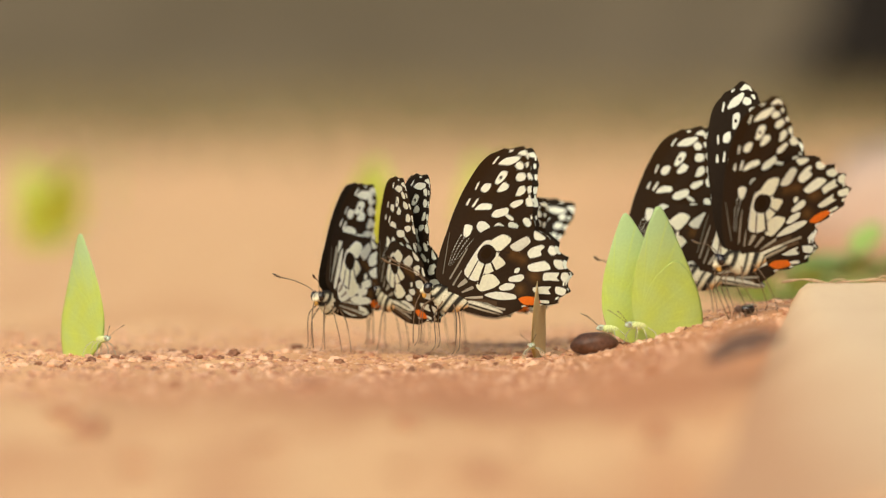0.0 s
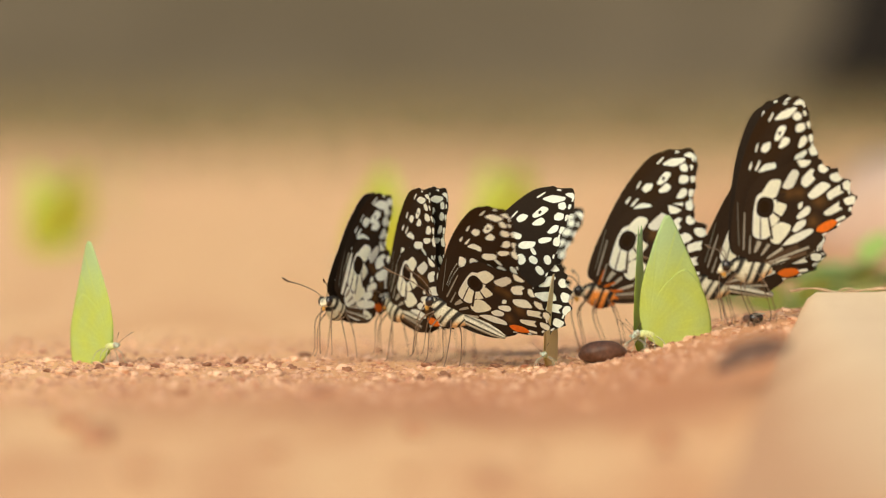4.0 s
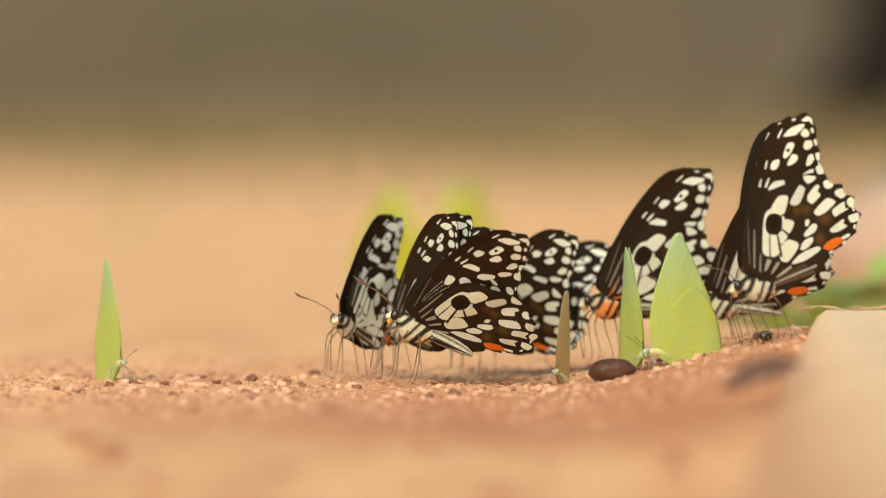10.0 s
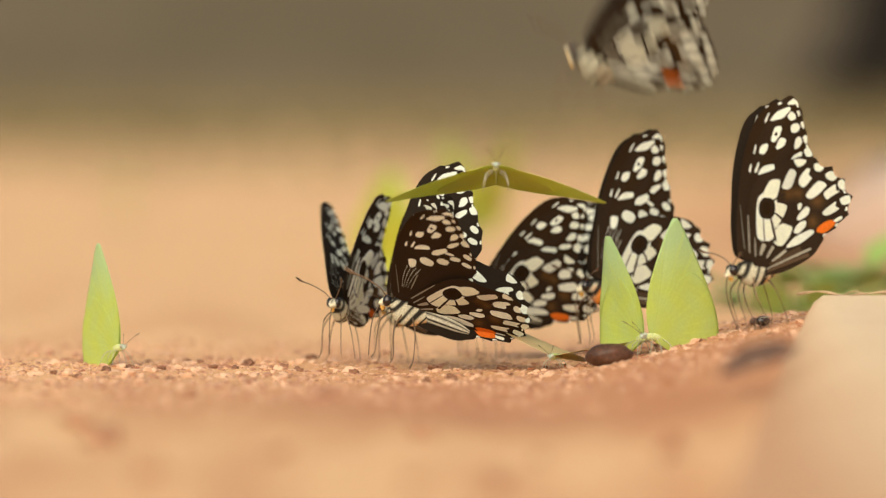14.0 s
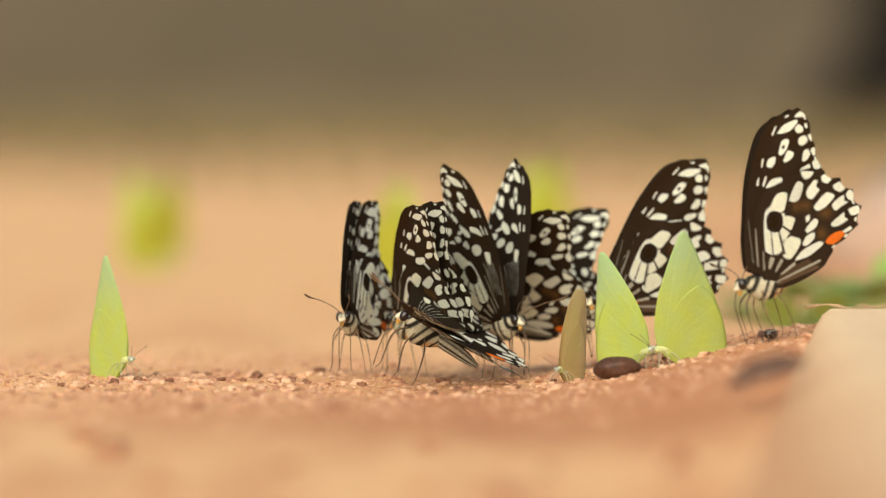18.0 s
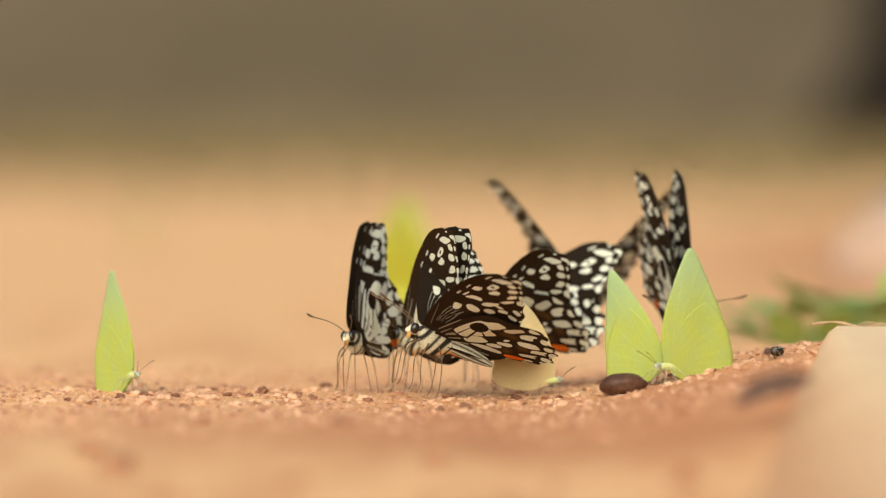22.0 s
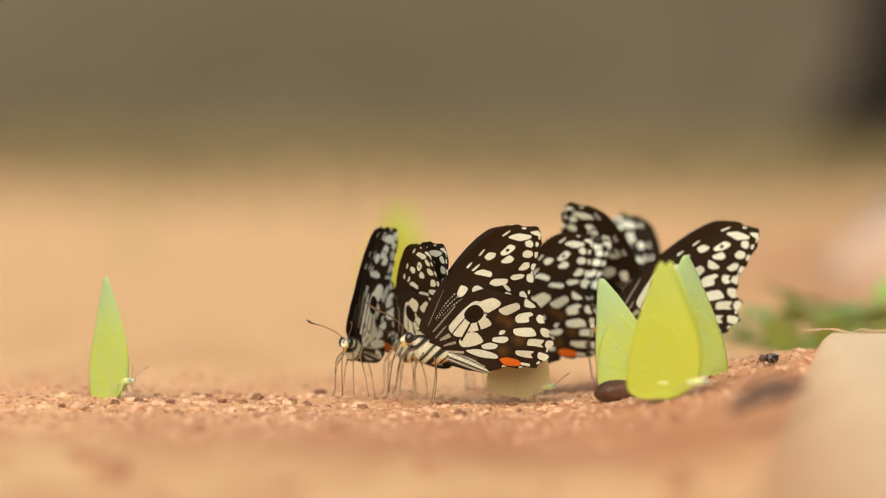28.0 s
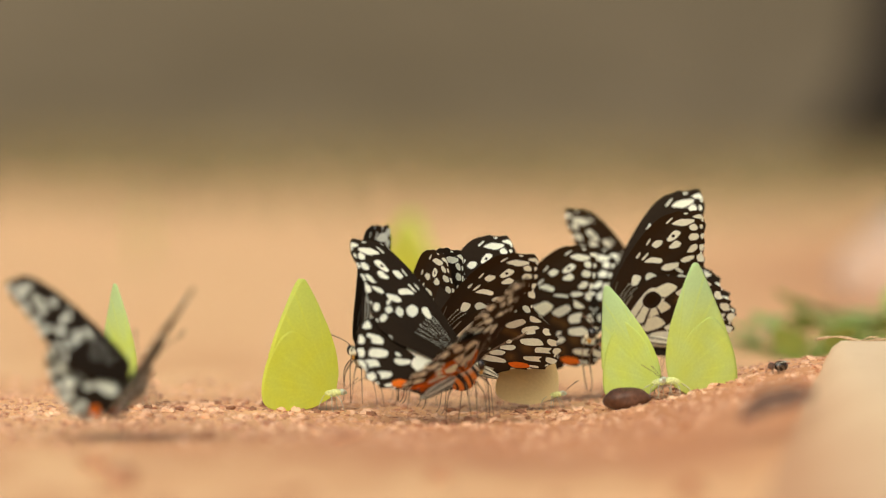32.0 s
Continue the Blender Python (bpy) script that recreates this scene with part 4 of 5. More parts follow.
def weed(x, y):
    rng = random.Random(int(x))
    t = new("weed")
    for k in range(18):
        a, reach, h = rng.uniform(0, 6.28), rng.uniform(4, 20), rng.uniform(5, 17)
        tip = (reach * math.cos(a), reach * math.sin(a), h)
        v, f = tube(smooth_line([(0, 0, -2), (tip[0] * 0.5, tip[1] * 0.5, h * 0.75), tip], 6) * MM, [0.5 * MM] * 7, 5)
        part("stem", mesh("stem", v, f, M_LEAF), t)
        verts, faces = [], []
        for side in (0.15, -0.15):
            for i in range(9):
                u = i / 8
                for w in (-1, 0, 1):
                    verts.append(((u * 15) * MM, w * 5.6 * math.sin(math.pi * min(u * 0.92 + 0.05, 1)) * MM, (-2.5 * u * u + 0.8 * abs(w) + side) * MM))
        for i in range(8):
            for j in range(2):
                q = (i * 3 + j, i * 3 + j + 1, i * 3 + j + 4, i * 3 + j + 3)
                faces += [q, tuple(27 + e for e in q[::-1])]
        part("leaf", mesh("leaf", verts, faces, M_LEAF), t, pose(tip[0] * MM, tip[1] * MM, tip[2] * MM, 0, rng.uniform(-55, 5), math.degrees(a)))
    t.matrix_basis = pose(x * MM, y * MM, terrain(x, y) * MM)
    tagged(t, "low green weed growing behind the stone", "weed")


def straw():
    """Thin dry straw along the back edge of the stone."""
    rng = random.Random(3)
    pts = [(86 + 6 * i, 6 + 1.5 * math.sin(i * 1.3), 21.4 + 0.5 * math.sin(i * 2.1) + rng.uniform(-0.2, 0.3)) for i in range(11)]
    t = new("straw")
    v, f = tube(smooth_line(pts, 60) * MM, [(0.32 + 0.14 * math.sin(i * 0.9)) * MM for i in range(61)], 6)
    part("stalk", mesh("straw", v, f, M_STRAW), t)
    for k in (2, 4, 5, 7, 8):
        x, y, z = pts[k]
        v, f = tube(smooth_line([(x, y, z), (x + rng.uniform(1, 3), y - 1.5, z + rng.uniform(0.3, 1.2)), (x + rng.uniform(3, 5), y - 3, z + rng.uniform(-0.2, 1.6))], 6) * MM, [0.2 * MM] * 7, 5)
        part("bract", mesh("bract", v, f, M_STRAW), t)
    tagged(t, "thin dry tan straw lying on the pale stone", "straw")


def fly():
    t = new("fly")
    v, f = ball(1.5 * MM, 8, (1.35, 0.9, 0.9))
    part("abdomen", mesh("fly_body", v, f, M_EYE), t, pose(-1.4 * MM, 0, 1.9 * MM))
    v, f = ball(0.95 * MM, 8)
    part("head", mesh("fly_head", v, f, M_DRY), t, pose(1.2 * MM, 0, 1.9 * MM))
    for s in (1, -1):
        v, f = ball(1.0 * MM, 6, (1.9, 0.7, 0.12))
        part("wing", mesh("fly_wing", v, f, M_PALE_LEG), t, pose(-1.8 * MM, s * 1.0 * MM, 2.9 * MM, 0, 8, s * -18))
        for k in (-1, 0, 1):
            v, f = tube(smooth_line([(k * 0.7, s * 0.5, 1.5), (k * 1.2, s * 1.7, 1.9), (k * 1.7, s * 2.3, 0)], 6) * MM, [0.12 * MM] * 7, 4)
            part("leg", mesh("fly_leg", v, f, M_LEG), t)
    t.matrix_basis = pose(76.0 * MM, 4 * MM, (terrain(76, 4) + 0.2) * MM, 0, 0, 200)
    tagged(t, "small dark fly sitting on the soil", "fly")


ground_sheet()
far_things()
pale_slab()
far_stone()
pebble()
dry_leaf()
straw()
weed(101, 320)
weed(120, 365)
fly()

# ---- the butterflies ----


def feelers_out(b, angle):
    """Spread the antennae of one butterfly to the sides."""
    for o in b.children:
        if o.name.startswith("head"):
            s = 1
            for a in o.children:
                if a.name.startswith("antenna"):
                    a.matrix_basis = pose(6.6 * MM, 0, 15.9 * MM, 0, 0, s * angle) @ pose(-6.6 * MM, 0, -15.9 * MM)
                    s = -1


GROUP = "chequered butterflies on the soil"
YELLOW = "yellow butterflies on the soil"
LIME = "black and cream chequered butterfly "
SULPHUR = "lemon-green butterfly "
first = chequered_butterfly("plain", (chequer_fore, chequer_hind), (0.58, 0.36, 0.16))
amber = chequered_butterfly("amber", (chequer_fore, amber_hind), (0.72, 0.24, 0.04))
pale = chequered_butterfly("pale", (pale_fore, pale_hind), (0.58, 0.50, 0.36))
rust = chequered_butterfly("rusty", (rusty_fore, rusty_hind), (0.72, 0.2, 0.03))


def chequered(label, m, row, size=1.0, fore=10, hind=22, like=None):
    b = copy_thing(first, m) if like is None else like
    b.matrix_basis = m
    b.scale = (size, size, size)
    b["fore"], b["hind"] = fore, hind
    wings(b, *row)
    return tagged(b, LIME + label, "butterfly", GROUP)


OFF = stand(-60, 1500, 900, 0)
dancer = chequered("opening and closing its wings", stand(1.5, 40, 0, 186, 5), (85, 80), 1.0, 12, 20, first)
still = chequered("with closed wings, antennae forward", stand(-31.0, 56, 0, 237, 5), (90, 92), 0.93, 22, 22, pale)
second = chequered("close beside another, wings nearly closed", stand(-15, 70, 0.5, 120, 8), (76, 96), 0.955, 17, 27)
behind = chequered("holding its wings in a V", stand(0.5, 92, 0, 163, 8), (60, 60), 0.95, 25, 25)
tall = chequered("with tall raised wings, orange below", stand(38.8, 70, 5, 192, 4.5), (84, 88), 1.02, 16, 20, amber)
perched = chequered("perched on the rise by the stone", stand(77.4, 0, 13.0, 186, -4.8), (73, 60), 1.02, -1, 0)
for o in perched.children:
    if o.name.startswith("abdomen"):
        o.matrix_basis = pose(-3 * MM, 0, 14.3 * MM, 0, 16, 0) @ pose(3 * MM, 0, -14.3 * MM)
guest = chequered("standing behind another, later among the group", OFF, (80, 80), 1.0, -8, 10)
lander = chequered("with spread wings, orange below", OFF, (80, 80), 0.98, -10, 40, rust)
stranger = chequered("landed before the others, wings raised", OFF, (80, 80), 0.95, 15, 11)

for b in (perched, tall, behind, second):
    feelers_out(b, 52)

first_lemon = sulphur_butterfly(lemon, "lemon")
first_canary = sulphur_butterfly(canary, "canary")


def yellow(label, m, row=(86, 88), like=None, size=1.0):
    b = copy_thing(first_lemon, m) if like is None else like
    b.matrix_basis = m
    b.scale = (size, size, size)
    wings(b, *row)
    return tagged(b, SULPHUR + label, "butterfly", YELLOW)


lone = yellow("sitting alone with closed wings", stand(-90, 50, 0, 302), like=first_lemon, size=0.87)
facing = yellow("with closed wings beside the pebble", stand(51.1, 12, 5.2, 207), (89, 90), size=0.93)
turning = yellow("with closed wings, turning behind the pebble", stand(44.4, 20, 4.2, 190), (89, 90), size=0.9)
far_left = yellow("far behind the group", stand(-162, 1000, 0, 20), (60, 60), first_canary, 1.2)
yellow("far behind, wings half open", stand(-34, 680, 0, 176), (60, 64), copy_thing(first_canary, OFF), 1.22)
far_next = yellow("further behind, wings half open", stand(12, 900, 0, 200), (60, 60), copy_thing(first_canary, OFF), 1.2)
yellow("far off, seen edge-on", stand(-163, 1500, 0, 278))
caller = yellow("that calls on others and leaves", OFF, size=0.93)
comer = yellow("that flits about and settles", OFF, like=copy_thing(first_canary, OFF), size=0.93)
late = yellow("that settles beside the group at the end", OFF, like=copy_thing(first_canary, OFF), size=0.93)
creamy = sulphur_butterfly(cream_wing, "buff", 0.78, (ROUND_FORE, LEMON_REAR))
creamy["fore"], creamy["hind"] = 14, 8
tagged(creamy, "small cream-buff butterfly with plain wings", "butterfly", YELLOW)
creamy.matrix_basis = stand(24.5, 24, 0.3, 268)
wings(creamy, 88, 90)

grit()
stones()


def keep(b, rows):
    """Key a thing's place from rows of seconds and what stand() takes; no height means on the soil."""
    walk(b, [(r[0], stand(r[1], r[2], terrain(r[1], r[2]) if r[3] is None else r[3], *r[4:])) for r in rows])


def motions():
    """All that moves."""
    # the one in the middle: walks to the left, opens and shuts its wings
    keep(dancer, [(0, -1, 40, 2.4, 173.2, 12.7), (1, -1.7, 40, 1.9, 162.2, 18.7), (2, 1.1, 40, 2.6, 172.1, 14.9, -2.9), (3, -2.6, 40, 0.9, 144, 23.6, -1.2), (3.6, -2, 40, 1, 146, 21), (4.4, -8, 36, 1, 170, 16), (5.4, -15.6, 32, 1.5, 187, 15), (6, -17.8, 32, 1.7, 178.8, 18.7), (7, -16.6, 32, 2, 183.4, 16.5), (8, -17.1, 32, 1.8, 179.1, 18.1), (9, -16.2, 32, 2.6, 187.2, 17.6), (10, -17, 32, 2.2, 185.6, 22.1), (11, -17, 32, 2, 188, 20.9), (12, -16.1, 32, 2.4, 187.5, 20.5), (13, -16.8, 32, 2.1, 187.1, 21), (14, -16.4, 32, 2, 180, 16), (16, -15.6, 32, 1.5, 183, 15), (16.5, -17.9, 32, 1.4, 178.6, 29.5), (17, -17.5, 32, 2.1, 174.8, 27.7), (17.5, -17.5, 32, 2.1, 174.8, 27.7), (18, -17.9, 32, 1.4, 178.6, 29.5), (18.5, -17.9, 32, 1.4, 178.6, 29.5), (19, -18, 32, 2.2, 181.3, 28.6), (20, -17.5, 32, 2.4, 171.3, 28.1), (20.3, -14.2, 32, 2, 188, 14), (21, -14.2, 32, 3, 188.4, 13.2), (22, -14.3, 32, 2.2, 192.4, 19.9), (23, -14.4, 32, 2.6, 191.8, 18), (23.55, -13.9, 32, 1.5, 189, 15), (24, -16.4, 32, 1.7, 181.8, 27.7), (25, -16.8, 32, 1.8, 192.5, 29.2), (25.5, -16.8, 32, 1.8, 192.5, 29.2), (26.6, -13.3, 32, 1.2, 188, 14), (28.5, -13.5, 32, 1.5, 182.9, 17.9), (32, -13.3, 32, 1.2, 188, 15)])
    flap(dancer, [(0, 78.9, 73.5, 0.5, 16.4), (0.4, 10, 40, -6, 18), (0.6, 56, 66, 0, 18), (1, 20, 30.5, -6.3, 16.3), (1.4, 62, 72, 0, 18), (2, 53.2, 55.8, -2.1, 17.7), (2.6, 62, 70, 0, 18), (3, 36.1, 48.8, -6.5, 19.3), (3.5, 30, 48, -8, 16), (4.2, 60, 75), (5.5, 46, 52, -5, 22), (6, 53.8, 60, 5.1, 13.7), (7, 62.5, 60, 7, 15.7), (8, 45.7, 60, 7.9, 19), (9, 65.7, 64.3, 7, 15.8), (10, 49.2, 48.3, 5.9, 17.9), (11, 50.7, 52.5, 4.2, 15), (12, 51.8, 54, 4.2, 17.2), (13, 50.5, 55.5, 4, 13.5), (13.5, 32, 50, 2, 22), (13.7, 55, 60, 0, 22), (14, 38, 62, -12, 28), (14.2, 60, 66, 0, 22), (14.5, 70, 74, 4, 20), (16.5, 5.6, 13.6, -13.6, 6.2), (17, 33.3, 35, -8.3, 19.5), (17.5, 33.3, 35, -8.3, 19.5), (18, 5.6, 13.6, -13.6, 6.2), (18.5, 5.6, 13.6, -13.6, 6.2), (19, -8.9, 15, -11.5, 12.8), (20, -14.1, 10, 8, 20.4), (20.2, 52, 60, 4, 20), (20.5, 60, 64, 6, 16), (20.7, 74, 78, -6, 14), (21, 67.7, 63.9, -8.9, 21.1), (21.3, 60, 66, -2, 16), (22, 25.5, 38.5, -6.2, 16.4), (22.5, 56, 60, 2, 16), (23, 60.7, 67.9, 4.3, 12), (23.5, 44, 50, 0, 20), (24, -7, -0.5, 8, 11), (25, 2.6, 19.7, -3.6, 19.4), (25.5, 2.6, 19.7, -3.6, 19.4), (26.6, 60, 74, 10, 15), (28.5, 67.8, 60, 6.3, 18.2), (29.6, 76, 82, 16, 13), (29.8, 60, 74, 0, 12), (30, 29, 66, -5, 14), (30.6, 44, 58, 2, 16), (32, 46, 54, 3, 16)])
    # the one at the edge: spreads one wing for a moment
    keep(still, [(0, -30.3, 56, 1.4, 236.8, 5.8), (3, -30.6, 56, 2.1, 239.5, 7.1), (6, -31.3, 56, 1.7, 239.8, 7.6), (9, -30.8, 56, 1.9, 240.5, 10.7), (12, -30.9, 56, 1.8, 245.5, 8.9), (13, -31.5, 56, 2.1, 250.2, 10.5), (17, -30.6, 56, 1.7, 250.5, 6.8), (19, -30.6, 56, 2, 246.8, 6.9), (20, -31.4, 56, 1.5, 250.3, 6.9), (21, -30.8, 56, 1, 246.1, 6), (23, -30.6, 56, 1.1, 244.8, 5.8), (24, -32.2, 56, 1.6, 253.5, 8.7), (25, -30.3, 56, 1.6, 248.7, 8.4), (28.5, -30, 56, 1.1, 248.2, 5.4), (29, -30.1, 56, 1.2, 246.9, 5.3), (30, -30.4, 56, 0.9, 249.6, 5.5), (32, -30, 56, 1.1, 247.7, 4)])
    flap(still, [(0, 100.6, 78.4, 22.8, 25), (3, 95, 84, 25.4, 21.6), (6, 93.2, 85.8, 24.2, 24.2), (9, 94, 85, 24.4, 29.9), (12, 91.3, 87.7, 23.2, 26.3), (13, 83.1, 85.1, 24.5, 30), (13.5, 90, 92), (13.9, 88, 78), (14.1, 86, 58), (14.25, 86, 55), (14.45, 90, 90), (17, 94.6, 79.1, 20.2, 24), (19, 105.3, 73.7, 18.8, 24), (20, 112, 67, 18.9, 24), (21, 104.4, 74.6, 21.4, 24), (23, 101.8, 77.2, 21.5, 24), (24, 108.9, 70.1, 24.1, 24), (25, 100.3, 78.7, 25.3, 24), (28.5, 91.3, 87.7, 21.9, 22.1), (29, 96.2, 82.8, 20.2, 24), (30, 101.5, 77.5, 21.3, 24), (32, 97.4, 81.6, 17.5, 24)])
    keep(second, [(0, -15.2, 70, 1.5, 119, 8.5), (2, -16.1, 70, 0.3, 123.8, 7.5), (3, -15, 70, 1, 121.6, 8), (9, -16.7, 70, 0.3, 130.1, 8.8), (13, -16.7, 70, 0.3, 128.9, 8.5), (17, -16.7, 70, 0.3, 126.9, 6.2), (23, -16.7, 70, 0.3, 128.5, 8.6), (24, -16.7, 70, 0.3, 122.5, 8.3), (25, -16.7, 70, 0.3, 126.7, 9), (28.5, -16.7, 70, 0.3, 126.7, 8.6), (32, -16.7, 70, 0.3, 127.5, 9)])
    flap(second, [(0, 75.5, 96.4, 16.6, 29), (2, 78.7, 93.3, 15.7, 26.6), (3, 78.4, 96.4, 17, 27.2), (9, 81.2, 93.8, 22, 25), (13, 77.5, 97.5, 21.1, 25), (17, 69.1, 103, 16.3, 25), (19.75, 72, 100, 18, 25), (20, 14, 4, 12, 22), (20.3, 74, 98, 20, 25), (23, 75.1, 99.9, 21.5, 25), (23.7, 75, 99, 21, 25), (24, 53.3, 8, 19.8, 25), (24.3, 68, 104, 21, 25), (25, 64.5, 110.5, 22.3, 25), (28.5, 64.6, 110.4, 22.2, 22.6), (32, 67.6, 107.4, 22.6, 25)])
    # behind them
    keep(behind, [(0, 0.5, 92, 0.5, 163, 8), (3.5, 0.5, 92, 0.5, 163, 8), (6, 2.4, 92, 0.5, 151.3, 11.9), (7, 2.4, 92, 0.5, 145.7, 14.6), (8, 6, 92, 0.5, 153.4, 8.5), (9, 4, 92, 0.5, 148.1, 11.9), (10, 3.1, 92, 0.5, 151.3, 11.6), (11, 3.6, 92, 0.5, 149, 11.8), (12, 3.4, 92, 0.5, 150.2, 11.4), (13, 3.2, 92, 0.5, 152, 11.2), (14, 6.8, 92, 0.5, 167.2, 7.8), (17, 7.8, 92, 0.5, 161.2, 6.9), (19, 6.3, 92, 0.5, 157.9, 7.9), (21, 9.4, 92, 0.5, 162.1, 6), (22, 4.1, 92, 0.5, 156.3, 9.2), (23, 10.4, 92, 0.5, 168.2, 7.8), (25, 0.9, 92, 0.5, 165, 8.1), (28, 6.4, 92, 0.5, 167.1, 7.7), (30, 7.8, 92, 0.5, 167.6, 8), (32, 4.7, 92, 0.5, 166.6, 8)])
    flap(behind, [(0, 70, 62, 25, 25), (3.5, 70, 66, 25, 25), (6, 75.5, 65, 26, 31.6), (7, 74.8, 66.5, 21.4, 25.7), (8, 58, 52.6, 19.7, 24), (9, 77.1, 65.2, 24, 27.5), (10, 76.6, 57.7, 28.3, 31.8), (11, 77.2, 65.5, 24.2, 29.2), (12, 72.3, 67.9, 21, 29.2), (13, 76.7, 68.3, 24.1, 30.2), (14, 72.5, 66, 20.8, 24), (17, 68, 67.2, 14.4, 24), (19, 61.3, 61.8, 18.4, 24), (21, 57.6, 61.4, 14.9, 17.9), (22, 53.8, 58.9, 23.2, 24), (23, 75.9, 66, 19.2, 24), (23.6, 75.9, 66, 19.2, 24), (24, 42, 36, 25, 25), (24.5, 46, 48, 25, 25), (25, 63.5, 66, 24.5, 24), (28, 72.4, 66, 20.4, 24), (30, 72.9, 66, 21.4, 24), (32, 69.5, 66, 22.6, 24)])
    # the tall one: comes forward, turns to the lens, turns again
    keep(tall, [(0, 50.7, 78, 4.6, 168.2, 3.2), (1, 41.8, 78, 4.4, 163.4, 4.9), (2, 37.3, 78, 4.3, 168.9, 6.2), (3, 41.5, 76, 3.5, 164, -4), (6, 39.4, 70, 5.8, 199.4, -3.4), (7, 39.1, 70, 6.4, 198.5, -0.9), (8, 39.2, 70, 6.3, 198.7, -0.6), (9, 39.5, 70, 6.2, 198.6, -0.7), (10, 39.2, 70, 5.7, 197.8, -0.2), (11, 38.8, 70, 6.1, 199.2, 0.9), (12, 38.6, 70, 5.8, 198.5, 0.8), (13, 39.5, 70, 5.8, 198.4, 0), (14, 38.9, 70, 5.5, 204.2, 0.4), (17, 40.5, 70, 5.1, 198.6, -0.9), (19, 39.2, 70, 5.9, 198.5, 0.4), (19.8, 38.8, 70, 5, 192, 4.5), (20.3, 40, 80, 5, 240, 4.5), (20.6, 44, 80, 5, 270, 4.5), (21.2, 49, 80, 5, 279, 4.5), (22.0, 57, 80, 5, 284, 5), (23.2, 52, 80, 5, 283, 4.5), (23.7, 50, 80, 5, 285, 4), (24.05, 45, 80, 5, 302, 5.4, -1.5), (24.4, 45.5, 80, 5, 294, 5), (25, 47, 80, 5, 275, 4), (25.6, 47, 80, 5, 272, 4), (26.8, 42, 75, 5, 215, 4), (27.4, 36.5, 70, 5, 188, 6), (28, 40.4, 70, 5.2, 182.8, 2.1), (30, 38.7, 70, 4.5, 182.9, 0.8), (32, 36.5, 70, 4.4, 178.9, 1.8)])
    flap(tall, [(0, 81.7, 78, 7.3, 20), (1, 72.9, 76.1, 11.6, 20), (2, 71.6, 80.6, 15.8, 20), (3, 86.1, 76.5, 20.4, 20), (6, 89.5, 88, 23, 16.5), (7, 88.3, 88, 24.1, 22.1), (8, 88, 88, 24.7, 21.4), (9, 88.5, 88, 24.9, 22.8), (10, 86.6, 88, 24.1, 22.5), (11, 90.7, 88, 23.2, 20.5), (12, 88.9, 88, 23.2, 21.2), (13, 88.4, 88, 23.2, 19.7), (14, 95.8, 83.2, 6.9, 26.9), (17, 89.4, 88, 16.5, 20.3), (19, 90.5, 88, 22.6, 22.8), (20, 78, 84, 24, 26), (20.4, 76, 80, 0, 10), (20.7, 84, 82, 18, 20), (21.2, 85, 84, 18, 20), (22, 88, 80, 10, 12), (23, 86, 88, 0, 10), (24.05, 88, 89, 21.5, 20), (24.5, 86, 88, 6, 14), (25, 90, 90, 0, 10), (25.5, 90, 90, 0, 10), (27.5, 74, 80, 32, 31), (28, 79.8, 80, 37.6, 25.8), (29, 55.3, 80, 29.9, 24.6), (30, 58.3, 80, 27.3, 22.9), (32, 58.3, 80, 13.1, 25)])
    # the perched one flies off to a place behind the group
    keep(perched, [(0, 79.2, 0, 13.3, 191.4, -11.6), (1, 78.7, 0, 12.8, 190.8, -9.2), (2, 77.2, 0, 13.5, 179.5, -6.5), (3, 77.1, 0, 13.2, 185.6, -5.4), (6, 77.9, 0, 13.2, 183.9, -7.4), (7, 77.7, 0, 12.9, 191.2, -6.5), (8, 77.4, 0, 13, 194, -6.9), (9, 77.5, 0, 13.1, 193.5, -8.1), (10, 77.9, 0, 13.2, 196.4, -8.8), (11, 77.8, 0, 13.5, 198.5, -8.7), (12, 77.6, 0, 13.2, 196, -8.2), (13, 77.4, 0, 13.3, 195.9, -8.4), (14, 77.4, 0, 13.3, 199.3, -8.8), (17, 77.6, 0, 13.1, 200.2, -8.1), (18, 77.8, 0, 13.1, 196.4, -8.9), (19, 77.6, 0, 13.4, 201.4, -9.2), (20.0, 77.4, 0, 13, 168, -4), (20.4, 81, 0, 13, 176, 6), (20.65, 84.4, 0, 13, 184, 6), (20.8, 37.9, 60, 39.9, 200, 20), (20.95, 5.5, 120, 129.7, 170, 20), (21.7, 5.7, 180, 132.0, 200, 10), (21.85, 22.6, 130, 30.2, 240, 10), (21.95, 29, 118, 14, 270, 22), (22.05, 30, 116, 11, 268, 20), (22.3, 29, 115, 2, 262, 5), (22.6, 31.6, 115, 2, 200, 4), (22.8, 31.6, 115, 2, 130, 4), (23, 31.6, 115, 2, 88, 4), (23.35, 33, 115, 2, 30, 4), (23.7, 38, 115, 2, -30, 4), (24, 38.4, 115, 2, -57, 5), (24.4, 41, 115, 2, -46, 5), (25.2, 44, 115, 2, -12, 7), (27.5, 47, 115, 2, -14, 7), (28, 48.6, 115, 2, -15, 7), (29, 46.6, 115, 2, -15, 7), (29.6, 48, 115, 2, -14, 7), (30.0, 54, 115, 2, -50, 8), (30.3, 54, 115, 2, -64, 9), (31, 54, 115, 2, -70, 10), (31.8, 53, 115, 2, -60, 10), (32, 53, 115, 2, -50, 10)])
